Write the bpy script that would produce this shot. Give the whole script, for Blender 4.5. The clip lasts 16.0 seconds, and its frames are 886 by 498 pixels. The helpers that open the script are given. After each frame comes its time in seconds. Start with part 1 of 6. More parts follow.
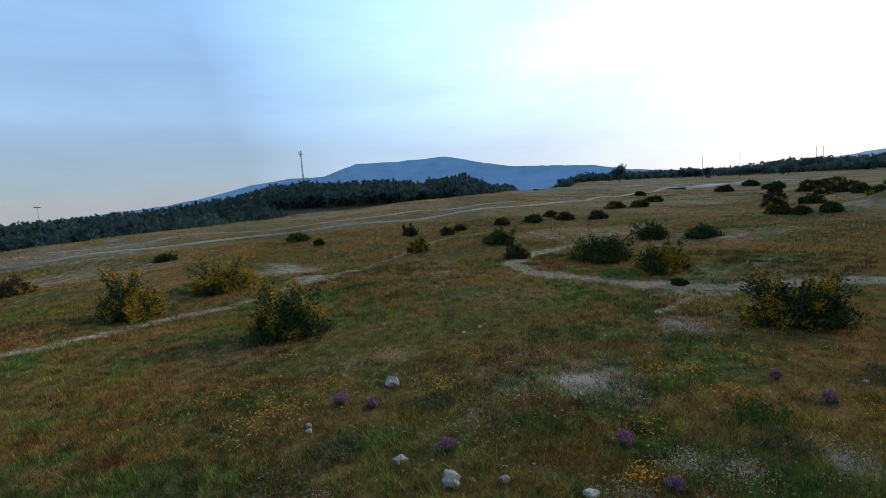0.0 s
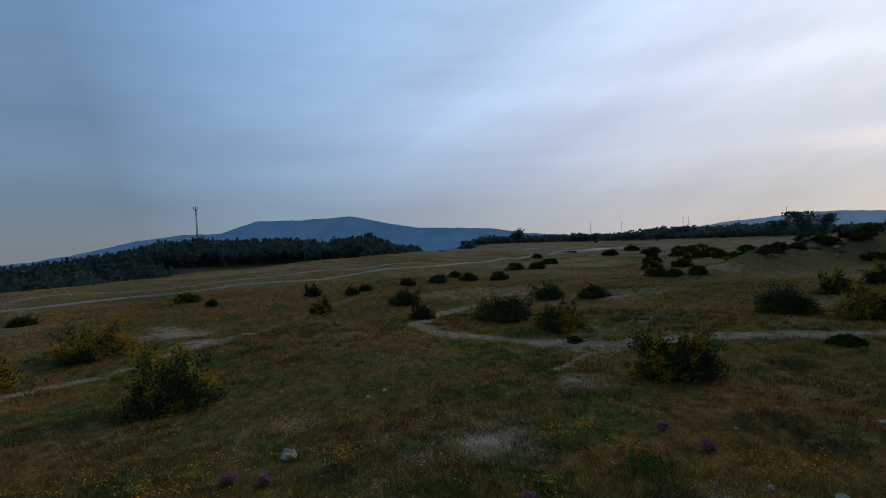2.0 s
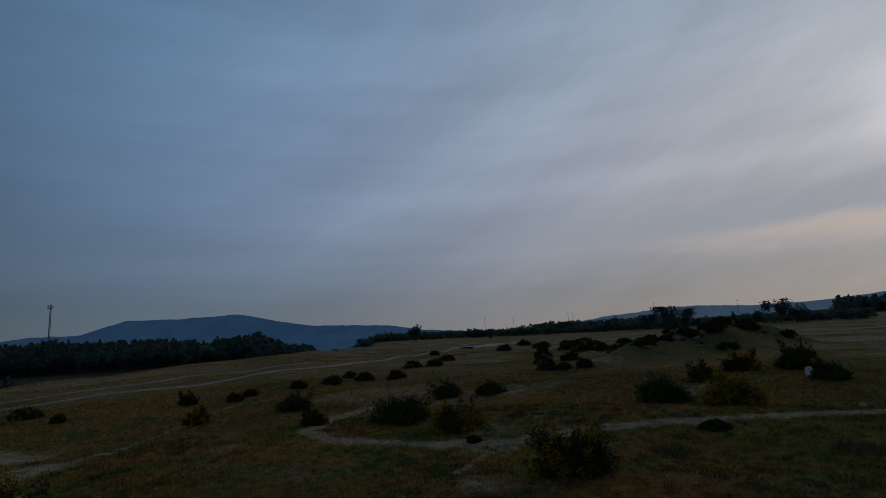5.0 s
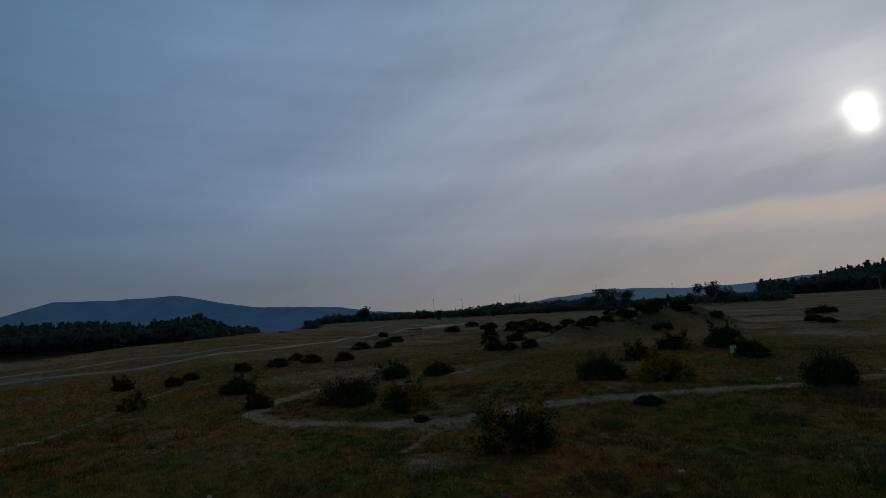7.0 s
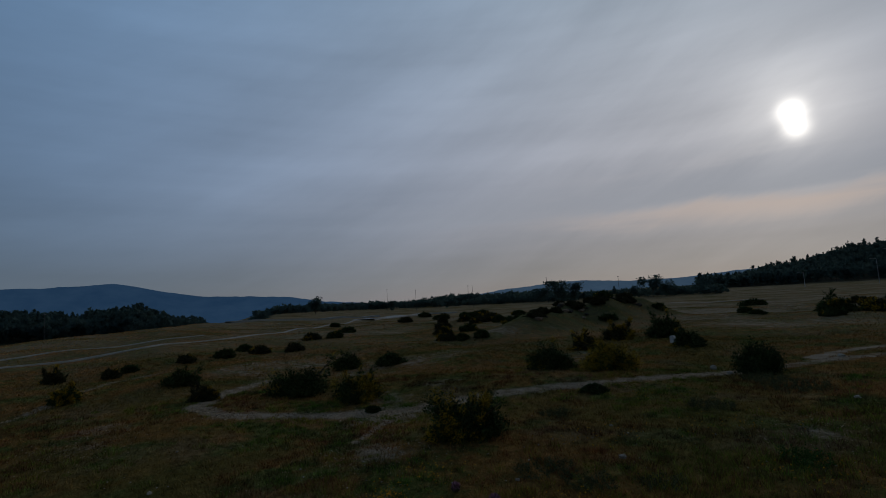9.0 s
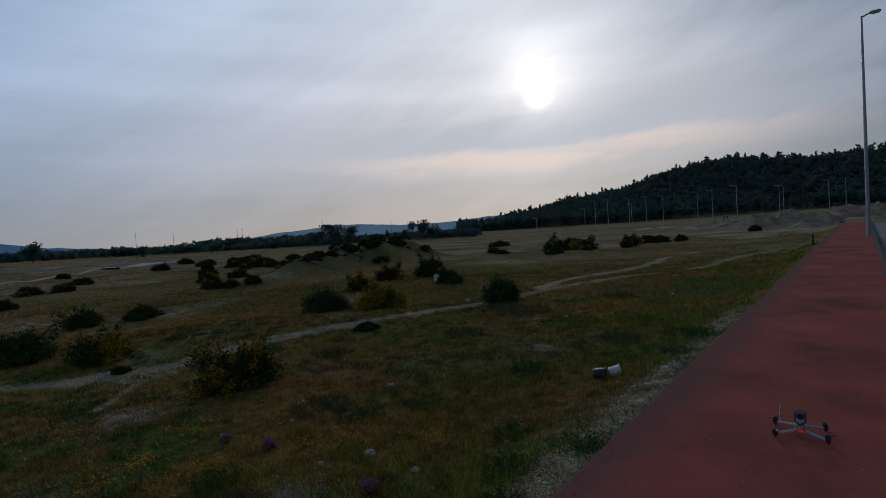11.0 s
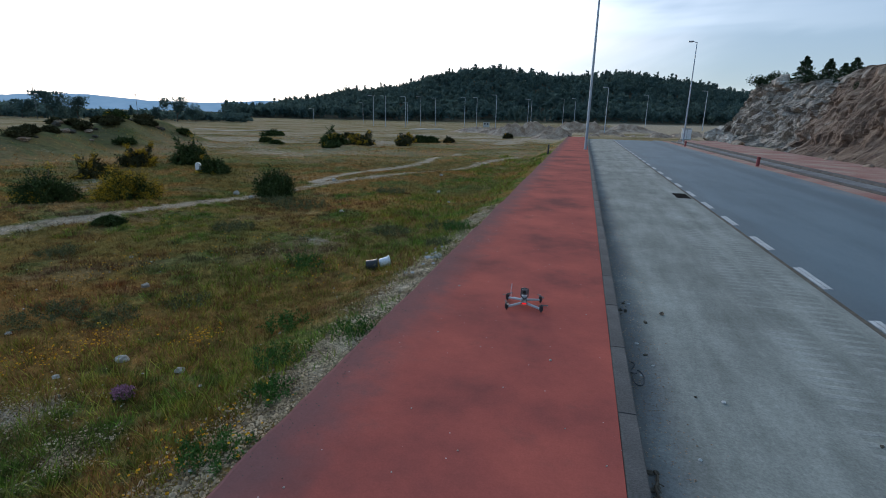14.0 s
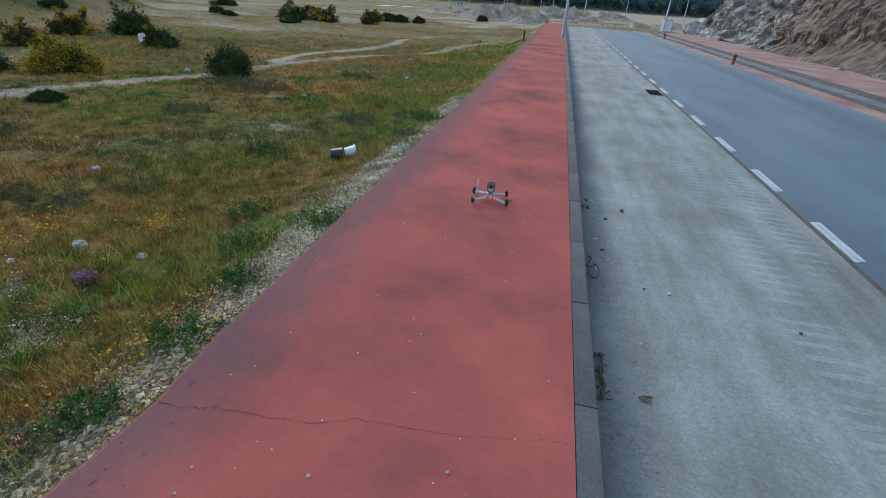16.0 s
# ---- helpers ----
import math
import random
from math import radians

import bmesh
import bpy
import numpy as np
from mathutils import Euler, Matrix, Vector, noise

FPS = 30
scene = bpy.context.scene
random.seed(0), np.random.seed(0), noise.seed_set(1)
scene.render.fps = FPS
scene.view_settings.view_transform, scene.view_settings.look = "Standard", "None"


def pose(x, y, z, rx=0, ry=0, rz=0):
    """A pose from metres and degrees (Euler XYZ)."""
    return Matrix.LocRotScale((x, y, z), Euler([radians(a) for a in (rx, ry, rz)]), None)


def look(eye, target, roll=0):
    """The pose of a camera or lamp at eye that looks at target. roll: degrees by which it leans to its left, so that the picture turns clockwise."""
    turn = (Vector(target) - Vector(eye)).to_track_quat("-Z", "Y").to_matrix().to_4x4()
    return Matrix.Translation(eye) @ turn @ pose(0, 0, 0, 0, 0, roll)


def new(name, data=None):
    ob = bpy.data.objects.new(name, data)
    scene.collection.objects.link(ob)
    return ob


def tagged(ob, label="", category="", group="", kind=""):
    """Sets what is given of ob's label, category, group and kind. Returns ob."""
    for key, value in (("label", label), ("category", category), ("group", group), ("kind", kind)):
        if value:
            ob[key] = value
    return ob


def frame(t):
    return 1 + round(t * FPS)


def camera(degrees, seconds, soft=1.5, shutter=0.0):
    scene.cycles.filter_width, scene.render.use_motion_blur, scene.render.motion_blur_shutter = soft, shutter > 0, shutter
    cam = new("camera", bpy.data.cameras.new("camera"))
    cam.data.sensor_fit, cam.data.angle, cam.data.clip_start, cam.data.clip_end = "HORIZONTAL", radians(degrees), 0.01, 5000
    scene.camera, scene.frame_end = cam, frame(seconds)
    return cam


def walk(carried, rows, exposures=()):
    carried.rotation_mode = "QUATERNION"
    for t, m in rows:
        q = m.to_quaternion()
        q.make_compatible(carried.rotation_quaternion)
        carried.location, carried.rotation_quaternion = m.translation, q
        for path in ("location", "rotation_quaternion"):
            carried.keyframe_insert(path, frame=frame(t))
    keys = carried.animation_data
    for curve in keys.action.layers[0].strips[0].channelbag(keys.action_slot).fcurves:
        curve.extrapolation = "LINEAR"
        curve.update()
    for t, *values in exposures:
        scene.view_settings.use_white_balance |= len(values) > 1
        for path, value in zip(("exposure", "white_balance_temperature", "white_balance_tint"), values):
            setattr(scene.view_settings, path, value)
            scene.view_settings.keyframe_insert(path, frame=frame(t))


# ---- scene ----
EYE = 1.8
cam = camera(83.0, 16.0, soft=0.9)
PATH = [
    (0, pose(0, 0, EYE, 83.09, 3.82, 98.63)),
    (0.5, pose(0, 0, EYE, 86.13, 3.56, 96.01)),
    (1, pose(0, 0, EYE, 87.21, 3.28, 93.70)),
    (1.5, pose(0, 0, EYE, 87.97, 3.05, 90.19)),
    (2, pose(0, 0, EYE, 89.36, 2.80, 87.91)),
    (2.5, pose(0, 0, EYE, 91.60, 2.92, 85.91)),
    (3, pose(0, 0, EYE, 94.63, 3.01, 83.34)),
    (3.5, pose(0, 0, EYE, 97.45, 3.10, 81.04)),
    (4, pose(0, 0, EYE, 99.37, 3.21, 78.91)),
    (4.2, pose(0, 0, EYE, 100.05, 3.34, 78.20)),
    (6.5, pose(0, 0, EYE, 96.80, 3.89, 72.00)),
    (7, pose(0, 0, EYE, 97.26, 3.93, 70.47)),
    (7.5, pose(0, 0, EYE, 97.66, 3.95, 68.99)),
    (8, pose(0, 0, EYE, 97.52, 3.48, 67.64)),
    (10.3, pose(0, 0, EYE, 90.88, 4.33, 54.59)),
    (10.5, pose(0, 0, EYE, 90.36, 4.28, 50.85)),
    (11, pose(0, 0, EYE, 87.76, 3.84, 39.92)),
    (11.5, pose(0, 0, EYE, 85.52, 2.94, 31.75)),
    (12, pose(0, 0, EYE, 83.86, 1.99, 25.80)),
    (12.5, pose(0, 0, EYE, 82.50, 1.20, 21.27)),
    (13, pose(0, 0, EYE, 80.31, 0.27, 18.21)),
    (13.5, pose(0, 0, EYE, 77.71, -0.71, 16.35)),
    (14, pose(0, 0, EYE, 75.19, -1.29, 15.32)),
    (14.5, pose(0, 0, EYE, 73.24, -1.72, 15.25)),
    (15, pose(0, 0, EYE, 66.23, -2.53, 13.99)),
    (15.5, pose(0, 0, EYE, 63.91, -3.62, 12.46)),
    (16, pose(0, 0, EYE, 63.08, -4.01, 12.29))]
EXPOSURES = [(0, 1.1), (0.5, 0.68), (1, 0.42), (2, 0.0), (3, -0.5), (3.5, -0.84), (4.2, -1.05), (6.5, -1.2), (8, -1.2),
    (10.4, -0.88), (11, -0.46), (12, 0.24), (13, 0.78), (14, 1.32), (15, 2.0), (16, 2.05)]
walk(cam, PATH, EXPOSURES)

# ---- sky and sun ----
SLANT = 30
SUN_AZ, SUN_EL = radians(-28.6), radians(15.4)
SUN_DIR = Vector((math.sin(SUN_AZ) * math.cos(SUN_EL), math.cos(SUN_AZ) * math.cos(SUN_EL), math.sin(SUN_EL)))


class Nodes:
    """Small helper round a node tree."""

    def __init__(self, tree):
        self.t = tree
        tree.nodes.clear()

    def n(self, kind, **sets):
        node = self.t.nodes.new(kind)
        if "operation" in sets:
            node.operation = sets.pop("operation")
        if "blend_type" in sets:
            node.blend_type = sets.pop("blend_type")
        if "data_type" in sets:
            node.data_type = sets.pop("data_type")
        if "sky_type" in sets:
            node.sky_type = sets.pop("sky_type")
        if "sun_disc" in sets:
            node.sun_disc = sets.pop("sun_disc")
        if "sun_elevation" in sets:
            node.sun_elevation = sets.pop("sun_elevation")
        if "sun_rotation" in sets:
            node.sun_rotation = sets.pop("sun_rotation")
        if "dust_density" in sets:
            node.dust_density = sets.pop("dust_density")
        if "attribute_name" in sets:
            node.attribute_name = sets.pop("attribute_name")
        if "wave_type" in sets:
            node.wave_type = sets.pop("wave_type")
        if "bands_direction" in sets:
            node.bands_direction = sets.pop("bands_direction")
        if "interpolation_type" in sets:
            node.interpolation_type = sets.pop("interpolation_type")
        for key, value in sets.items():
            node.inputs[key].default_value = value
        return node

    def link(self, a, b):
        self.t.links.new(a, b)

    def put(self, socket, value):
        if isinstance(value, bpy.types.NodeSocket):
            self.t.links.new(value, socket)
        else:
            socket.default_value = value

    def math(self, op, a, b=0.0, c=0.0):
        node = self.n("ShaderNodeMath", operation=op)
        for s, v in zip(node.inputs, (a, b, c)):
            self.put(s, v)
        return node.outputs[0]

    def mix(self, fac, a, b, mode="MIX"):
        node = self.n("ShaderNodeMix", data_type="RGBA", blend_type=mode)
        self.put(node.inputs[0], fac)
        for s, v in ((node.inputs[6], a), (node.inputs[7], b)):
            self.put(s, (*v, 1.0) if isinstance(v, tuple) and len(v) == 3 else v)
        return node.outputs[2]

    def ramp(self, fac, stops):
        node = self.n("ShaderNodeValToRGB")
        els = node.color_ramp.elements
        while len(els) < len(stops):
            els.new(0.5)
        for e, (p, c) in zip(els, stops):
            e.position, e.color = p, (*c, 1.0) if isinstance(c, tuple) else (c, c, c, 1.0)
        self.put(node.inputs[0], fac)
        return node.outputs[0]

    def noise(self, vec, scale, detail=3.0, rough=0.55, out=0):
        node = self.n("ShaderNodeTexNoise", Scale=scale, Detail=detail, Roughness=rough)
        self.link(vec, node.inputs["Vector"])
        return node.outputs[out]

    def step(self, v, lo, hi):
        node = self.n("ShaderNodeMapRange", interpolation_type="SMOOTHSTEP")
        self.put(node.inputs[0], v)
        self.put(node.inputs[1], lo)
        self.put(node.inputs[2], hi)
        return node.outputs[0]


world = bpy.data.worlds.new("evening_sky")
scene.world = world
world.use_nodes = True
N = Nodes(world.node_tree)
coord = N.n("ShaderNodeTexCoord").outputs["Generated"]
sep = N.n("ShaderNodeSeparateXYZ")
N.link(coord, sep.inputs[0])
up = sep.outputs[2]
dotn = N.n("ShaderNodeVectorMath", operation="DOT_PRODUCT")
N.link(coord, dotn.inputs[0])
dotn.inputs[1].default_value = SUN_DIR
near = N.math("MAXIMUM", dotn.outputs["Value"], 0.0)
clear = N.n("ShaderNodeTexSky", sky_type="NISHITA", sun_disc=False, sun_elevation=SUN_EL, sun_rotation=SUN_AZ, dust_density=0.0)
# thin high cloud: streaks that climb away from the sun's side
tilt = N.n("ShaderNodeVectorRotate", Axis=(math.sin(radians(-38)), math.cos(radians(-38)), 0.0), Angle=radians(SLANT))
N.link(coord, tilt.inputs[0])
m1 = N.n("ShaderNodeMapping", Scale=(1.0, 1.0, 5.0))
N.link(tilt.outputs[0], m1.inputs[0])
streak = N.noise(m1.outputs[0], 1.2, 5.0, 0.6)
m2 = N.n("ShaderNodeMapping", Rotation=(0.0, radians(4), radians(20)), Scale=(1.0, 1.0, 9.0))
N.link(coord, m2.inputs[0])
bank = N.noise(m2.outputs[0], 1.35, 4.0, 0.55)
veil = N.ramp(up, [(0.0, (0.265, 0.26, 0.295)), (0.077, (0.30, 0.302, 0.342)), (0.153, (0.385, 0.415, 0.485)), (0.256, (0.42, 0.48, 0.58)), (0.53, (0.37, 0.49, 0.63)), (0.76, (0.16, 0.24, 0.34)), (1.0, (0.035, 0.06, 0.11))])
bright = N.math("ADD", N.math("MULTIPLY", N.math("POWER", near, 0.85), 1.0), 0.48)
lit = N.mix(1.0, veil, bright, "MULTIPLY")
lit = N.mix(1.0, lit, N.mix(N.math("POWER", near, 1.75), (0.64, 0.93, 1.25), (1.19, 1.03, 0.92)), "MULTIPLY")
glow = N.math("ADD", N.math("MULTIPLY", N.math("POWER", near, 16.0), 0.10), N.math("MULTIPLY", N.math("POWER", near, 97.0), 0.16))
# the sun seen through a gap in the cloud: a tall, uneven spot
low = N.n("ShaderNodeVectorMath", operation="DOT_PRODUCT")
N.link(coord, low.inputs[0])
low.inputs[1].default_value = (math.sin(SUN_AZ + 0.004) * math.cos(SUN_EL - 0.026), math.cos(SUN_AZ + 0.004) * math.cos(SUN_EL - 0.026), math.sin(SUN_EL - 0.026))
spot = N.math("ADD", N.math("POWER", near, 6700.0), N.math("MULTIPLY", N.math("POWER", N.math("MAXIMUM", low.outputs["Value"], 0.0), 7300.0), 0.9))
disc = N.math("ADD", N.math("MULTIPLY", N.math("POWER", near, 430.0), 0.38), N.math("MULTIPLY", spot, 2.5))
shade = N.math("ADD", N.math("MULTIPLY", streak, 0.60), N.math("MULTIPLY", bank, 0.45))
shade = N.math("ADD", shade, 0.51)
lit = N.mix(1.0, lit, shade, "MULTIPLY")
sunlit = N.n("ShaderNodeVectorMath", operation="SCALE")
sunlit.inputs[0].default_value = (1.0, 0.95, 0.86)
N.put(sunlit.inputs["Scale"], N.math("MULTIPLY", N.math("ADD", glow, disc), N.math("MULTIPLY", shade, shade)))
both = N.mix(1.0, lit, sunlit.outputs[0], "ADD")
# the cloud thins out to blue north of the sun
drift = N.math("ADD", sep.outputs[0], N.math("MULTIPLY", N.math("SUBTRACT", streak, 0.5), 0.7))
thin = N.math("MULTIPLY", N.step(drift, -0.48, 0.29), N.step(up, -0.01, 0.064))
both = N.mix(N.math("MULTIPLY", thin, 0.93), both, (0.070, 0.106, 0.158))
level = N.math("ADD", up, N.math("MULTIPLY", N.math("SUBTRACT", streak, 0.5), 0.09))
dark = N.math("MULTIPLY", N.step(level, 0.133, 0.156), N.math("SUBTRACT", 1.0, N.step(level, 0.166, 0.267)))
dark = N.math("MULTIPLY", N.math("MULTIPLY", dark, N.math("POWER", near, 4.3)), N.step(bank, 0.36, 0.52))
both = N.mix(N.math("MULTIPLY", dark, 0.6), both, (0.47, 0.50, 0.58))
# warm gap between the cloud bank and the haze, below the sun
warm = N.math("MULTIPLY", N.step(level, 0.087, 0.128), N.math("SUBTRACT", 1.0, N.step(level, 0.131, 0.151)))
warm = N.math("MULTIPLY", N.math("MULTIPLY", warm, N.math("POWER", near, 16.0)), N.step(bank, 0.34, 0.52))
both = N.mix(N.math("MULTIPLY", warm, 0.75), both, (1.05, 0.80, 0.66))
bg1, bg2 = N.n("ShaderNodeBackground", Strength=0.015), N.n("ShaderNodeBackground", Strength=1.0)
N.link(clear.outputs[0], bg1.inputs[0])
N.link(both, bg2.inputs[0])
total = N.n("ShaderNodeAddShader")
N.link(bg1.outputs[0], total.inputs[0])
N.link(bg2.outputs[0], total.inputs[1])
wout = N.n("ShaderNodeOutputWorld")
N.link(total.outputs[0], wout.inputs[0])

sun = new("sun", bpy.data.lights.new("sun", "SUN"))
sun.data.energy, sun.data.angle, sun.data.color = 0.5, radians(10), (1.0, 0.87, 0.72)
sun.matrix_world = look((0, 0, 0), -SUN_DIR)

# ---- shape of the land ----
EDGE_AZ = (-180, -146, -137, -123, -110, -101, -94, -86, -76, -68, -57, -43, -29, -17, -11, 0, 18, 50, 180)
EDGE_R = (50, 38, 36, 38, 42, 46, 52, 70, 98, 116, 130, 146, 165, 185, 195, 195, 180, 120, 50)
EDGE_EL = (-1.5, -3.4, -3.0, -2.4, -1.75, -1.3, -0.95, -0.85, -0.95, -1.1, -1.2, -1.25, -1.3, -1.2, -1.1, -0.8, -0.6, -0.6, -1.5)
RIDGE = ((-23.9, 13.5, 0.3), (-25.7, 17.8, 0.81), (-29.5, 23.1, 1.19), (-29.2, 25.3, 1.37), (-32.3, 30.8, 1.87), (-31.2, 32.0, 1.33))
FRONT_AZ = (-170, -145.1, -142.6, -139.3, -133.7, -127.5, -121.5, -117.2, -113.7, -109.5, -105.4, -101.2, -96.4, -93.0, -90.0, -86)
FRONT_EL = (-1.6, -2.16, -1.72, -1.41, -1.25, -0.91, -0.26, 0.69, 0.8, 0.46, 0.49, -0.04, 0.53, -0.94, -1.28, -2.2)
HILL_AZ = (-42, -36.2, -32.6, -29.1, -26.7, -23.2, -19.6, -16.1, -13.4, -10.2, -5.4, -2.5, 0.5, 3.4, 6.4, 9.4, 12.4, 18, 26, 36)
HILL_EL = (-0.25, -0.31, 0.92, 1.41, 2.07, 2.49, 3.05, 4.04, 4.64, 4.94, 4.28, 4.09, 4.04, 4.47, 3.93, 3.53, 2.76, 2.25, 1.45, 0.65)
def smooth(a):
    a = np.clip(a, 0, 1)
    return a * a * (3 - 2 * a)
def seg_dist(x, y, a, b):
    dx, dy = b[0] - a[0], b[1] - a[1]
    s = np.clip(((x - a[0]) * dx + (y - a[1]) * dy) / (dx * dx + dy * dy), 0, 1)
    return np.hypot(x - a[0] - s * dx, y - a[1] - s * dy), s
def ground(x, y):
    x, y = np.asarray(x, float), np.asarray(y, float)
    r, az = np.hypot(x, y), np.degrees(np.arctan2(x, y))
    re, ee = np.interp(az, EDGE_AZ, EDGE_R), np.interp(az, EDGE_AZ, EDGE_EL)
    ze = EYE + re * np.tan(np.radians(ee))
    z = -0.4 + (ze + 0.4) * np.clip((r - 10) / (re - 10), 0, 1) ** 1.25
    far = np.maximum(r - re, 0)
    left = smooth((-83 - az) / 7)
    z = z + (1 - left) * np.minimum(far, 900) * np.tan(np.radians(np.clip(ee, 0.05, 1)))
    z = z - left * 9.0 * smooth(far / 70)
    fr = EYE + 330 * np.tan(np.radians(np.interp(az, FRONT_AZ, FRONT_EL)))
    z = z + left * (fr + 6.0) * smooth((r - 190) / 140) * (1 - 0.6 * smooth((r - 340) / 200))
    z = z - left * 45.0 * smooth((r - 360) / 500)
    hill = 640 * np.tan(np.radians(np.interp(az, HILL_AZ, HILL_EL))) * np.where((az > -42) & (az < 36), 1, 0)
    z = z + np.maximum(hill - 3, 0) * smooth((r - 330) / 310) * (1 - 0.5 * smooth((r - 660) / 500))
    # soft unevenness of the field
    z = z + 0.06 * smooth((r - 4) / 8) * (np.sin(x * 0.9 + 1.3 * np.sin(y * 0.5)) + np.sin(y * 0.7 + 2 + np.sin(x * 0.37)))
    # earth berm
    add = np.zeros_like(z)
    for a, b in zip(RIDGE, RIDGE[1:]):
        d, s = seg_dist(x, y, a, b)
        h = a[2] + (b[2] - a[2]) * s
        add = np.maximum(add, (h + 0.2) * np.exp(-(d / (1.3 + 0.8 * h)) ** 2) * (1 + 0.08 * np.sin(x * 1.1 + 2 * np.sin(y * 0.5)) + 0.06 * np.sin(y * 1.6 + x)))
    z = z + add
    # verge beside the red path
    z = np.where((x < -1.2) & (y > -60) & (y < 95), np.where(r < 60, z + (-0.03 - z) * (1 - smooth((-1.45 - x) / 1.6)), z), z)
    return z

# ---- materials ----
def material(name, colours, scale=3.0, fine=40.0, rough=0.85, bump=0.3, metal=0.0, amount=0.35, island=0.0, each=0.0, relief=0.01, through_leaf=0.0):
    """A surface whose colour wanders between colours at one scale, with grain and relief at another."""
    m = bpy.data.materials.new(name)
    m.use_nodes = True
    n = Nodes(m.node_tree)
    co = n.n("ShaderNodeTexCoord").outputs["Object"]
    big = n.noise(co, scale, 4.0, 0.6)
    k = len(colours)
    col = n.ramp(big, [(0.3 + 0.4 * i / max(k - 1, 1), c) for i, c in enumerate(colours)])
    small = n.noise(co, fine, 3.0, 0.6)
    col = n.mix(1.0, col, n.ramp(small, [(0.25, 1.0 - amount), (0.75, 1.0 + amount)]), "MULTIPLY")
    if island:
        rnd = n.n("ShaderNodeNewGeometry").outputs["Random Per Island"]
        col = n.mix(1.0, col, n.ramp(rnd, [(0.0, 1.0 - island), (1.0, 1.0 + island)]), "MULTIPLY")
    if each:
        rnd = n.n("ShaderNodeObjectInfo").outputs["Random"]
        col = n.mix(1.0, col, n.ramp(rnd, [(0.0, 1.0 - each), (1.0, 1.0 + each)]), "MULTIPLY")
    b = n.n("ShaderNodeBsdfPrincipled", Roughness=rough, Metallic=metal)
    b.inputs["Specular IOR Level"].default_value = 0.5 if rough < 0.6 else (0.03 if island else 0.18)
    n.link(col, b.inputs["Base Color"])
    if bump:
        bp = n.n("ShaderNodeBump", Strength=bump, Distance=relief)
        n.link(small, bp.inputs["Height"])
        n.link(bp.outputs[0], b.inputs["Normal"])
    out = n.n("ShaderNodeOutputMaterial")
    if through_leaf:
        thin = n.n("ShaderNodeBsdfTranslucent")
        n.link(col, thin.inputs[0])
        both = n.n("ShaderNodeMixShader", Fac=through_leaf)
        n.link(b.outputs[0], both.inputs[1])
        n.link(thin.outputs[0], both.inputs[2])
        n.link(both.outputs[0], out.inputs[0])
    else:
        n.link(b.outputs[0], out.inputs[0])
    return m


def glowing(name, colour, strength):
    m = bpy.data.materials.new(name)
    m.use_nodes = True
    n = Nodes(m.node_tree)
    e = n.n("ShaderNodeEmission", Color=(*colour, 1.0), Strength=strength)
    out = n.n("ShaderNodeOutputMaterial")
    n.link(e.outputs[0], out.inputs[0])
    return m


def meadow_colour(n, co):
    """Grass between green, straw and rust, the same for the soil under it and the blades on it."""
    a, b, c = n.noise(co, 0.2, 5.0, 0.65), n.noise(co, 0.85, 5.0, 0.7), n.noise(co, 5.0, 4.0, 0.7)
    d = n.noise(co, 0.45, 3.0, 0.6, 1)
    sep = n.n("ShaderNodeSeparateXYZ")
    n.link(d, sep.inputs[0])
    col = n.ramp(a, [(0.34, (0.120, 0.112, 0.032)), (0.45, (0.205, 0.142, 0.044)), (0.55, (0.282, 0.151, 0.048)), (0.68, (0.315, 0.184, 0.073))])
    green = n.ramp(c, [(0.3, (0.094, 0.108, 0.029)), (0.7, (0.160, 0.168, 0.050))])
    col = n.mix(n.step(b, 0.47, 0.62), col, green)
    straw = n.ramp(c, [(0.3, (0.15, 0.108, 0.052)), (0.7, (0.28, 0.21, 0.115))])
    col = n.mix(n.math("MULTIPLY", n.step(sep.outputs[1], 0.54, 0.70), 0.6), col, straw)
    return n.mix(1.0, col, n.ramp(c, [(0.25, 0.42), (0.75, 1.55)]), "MULTIPLY")


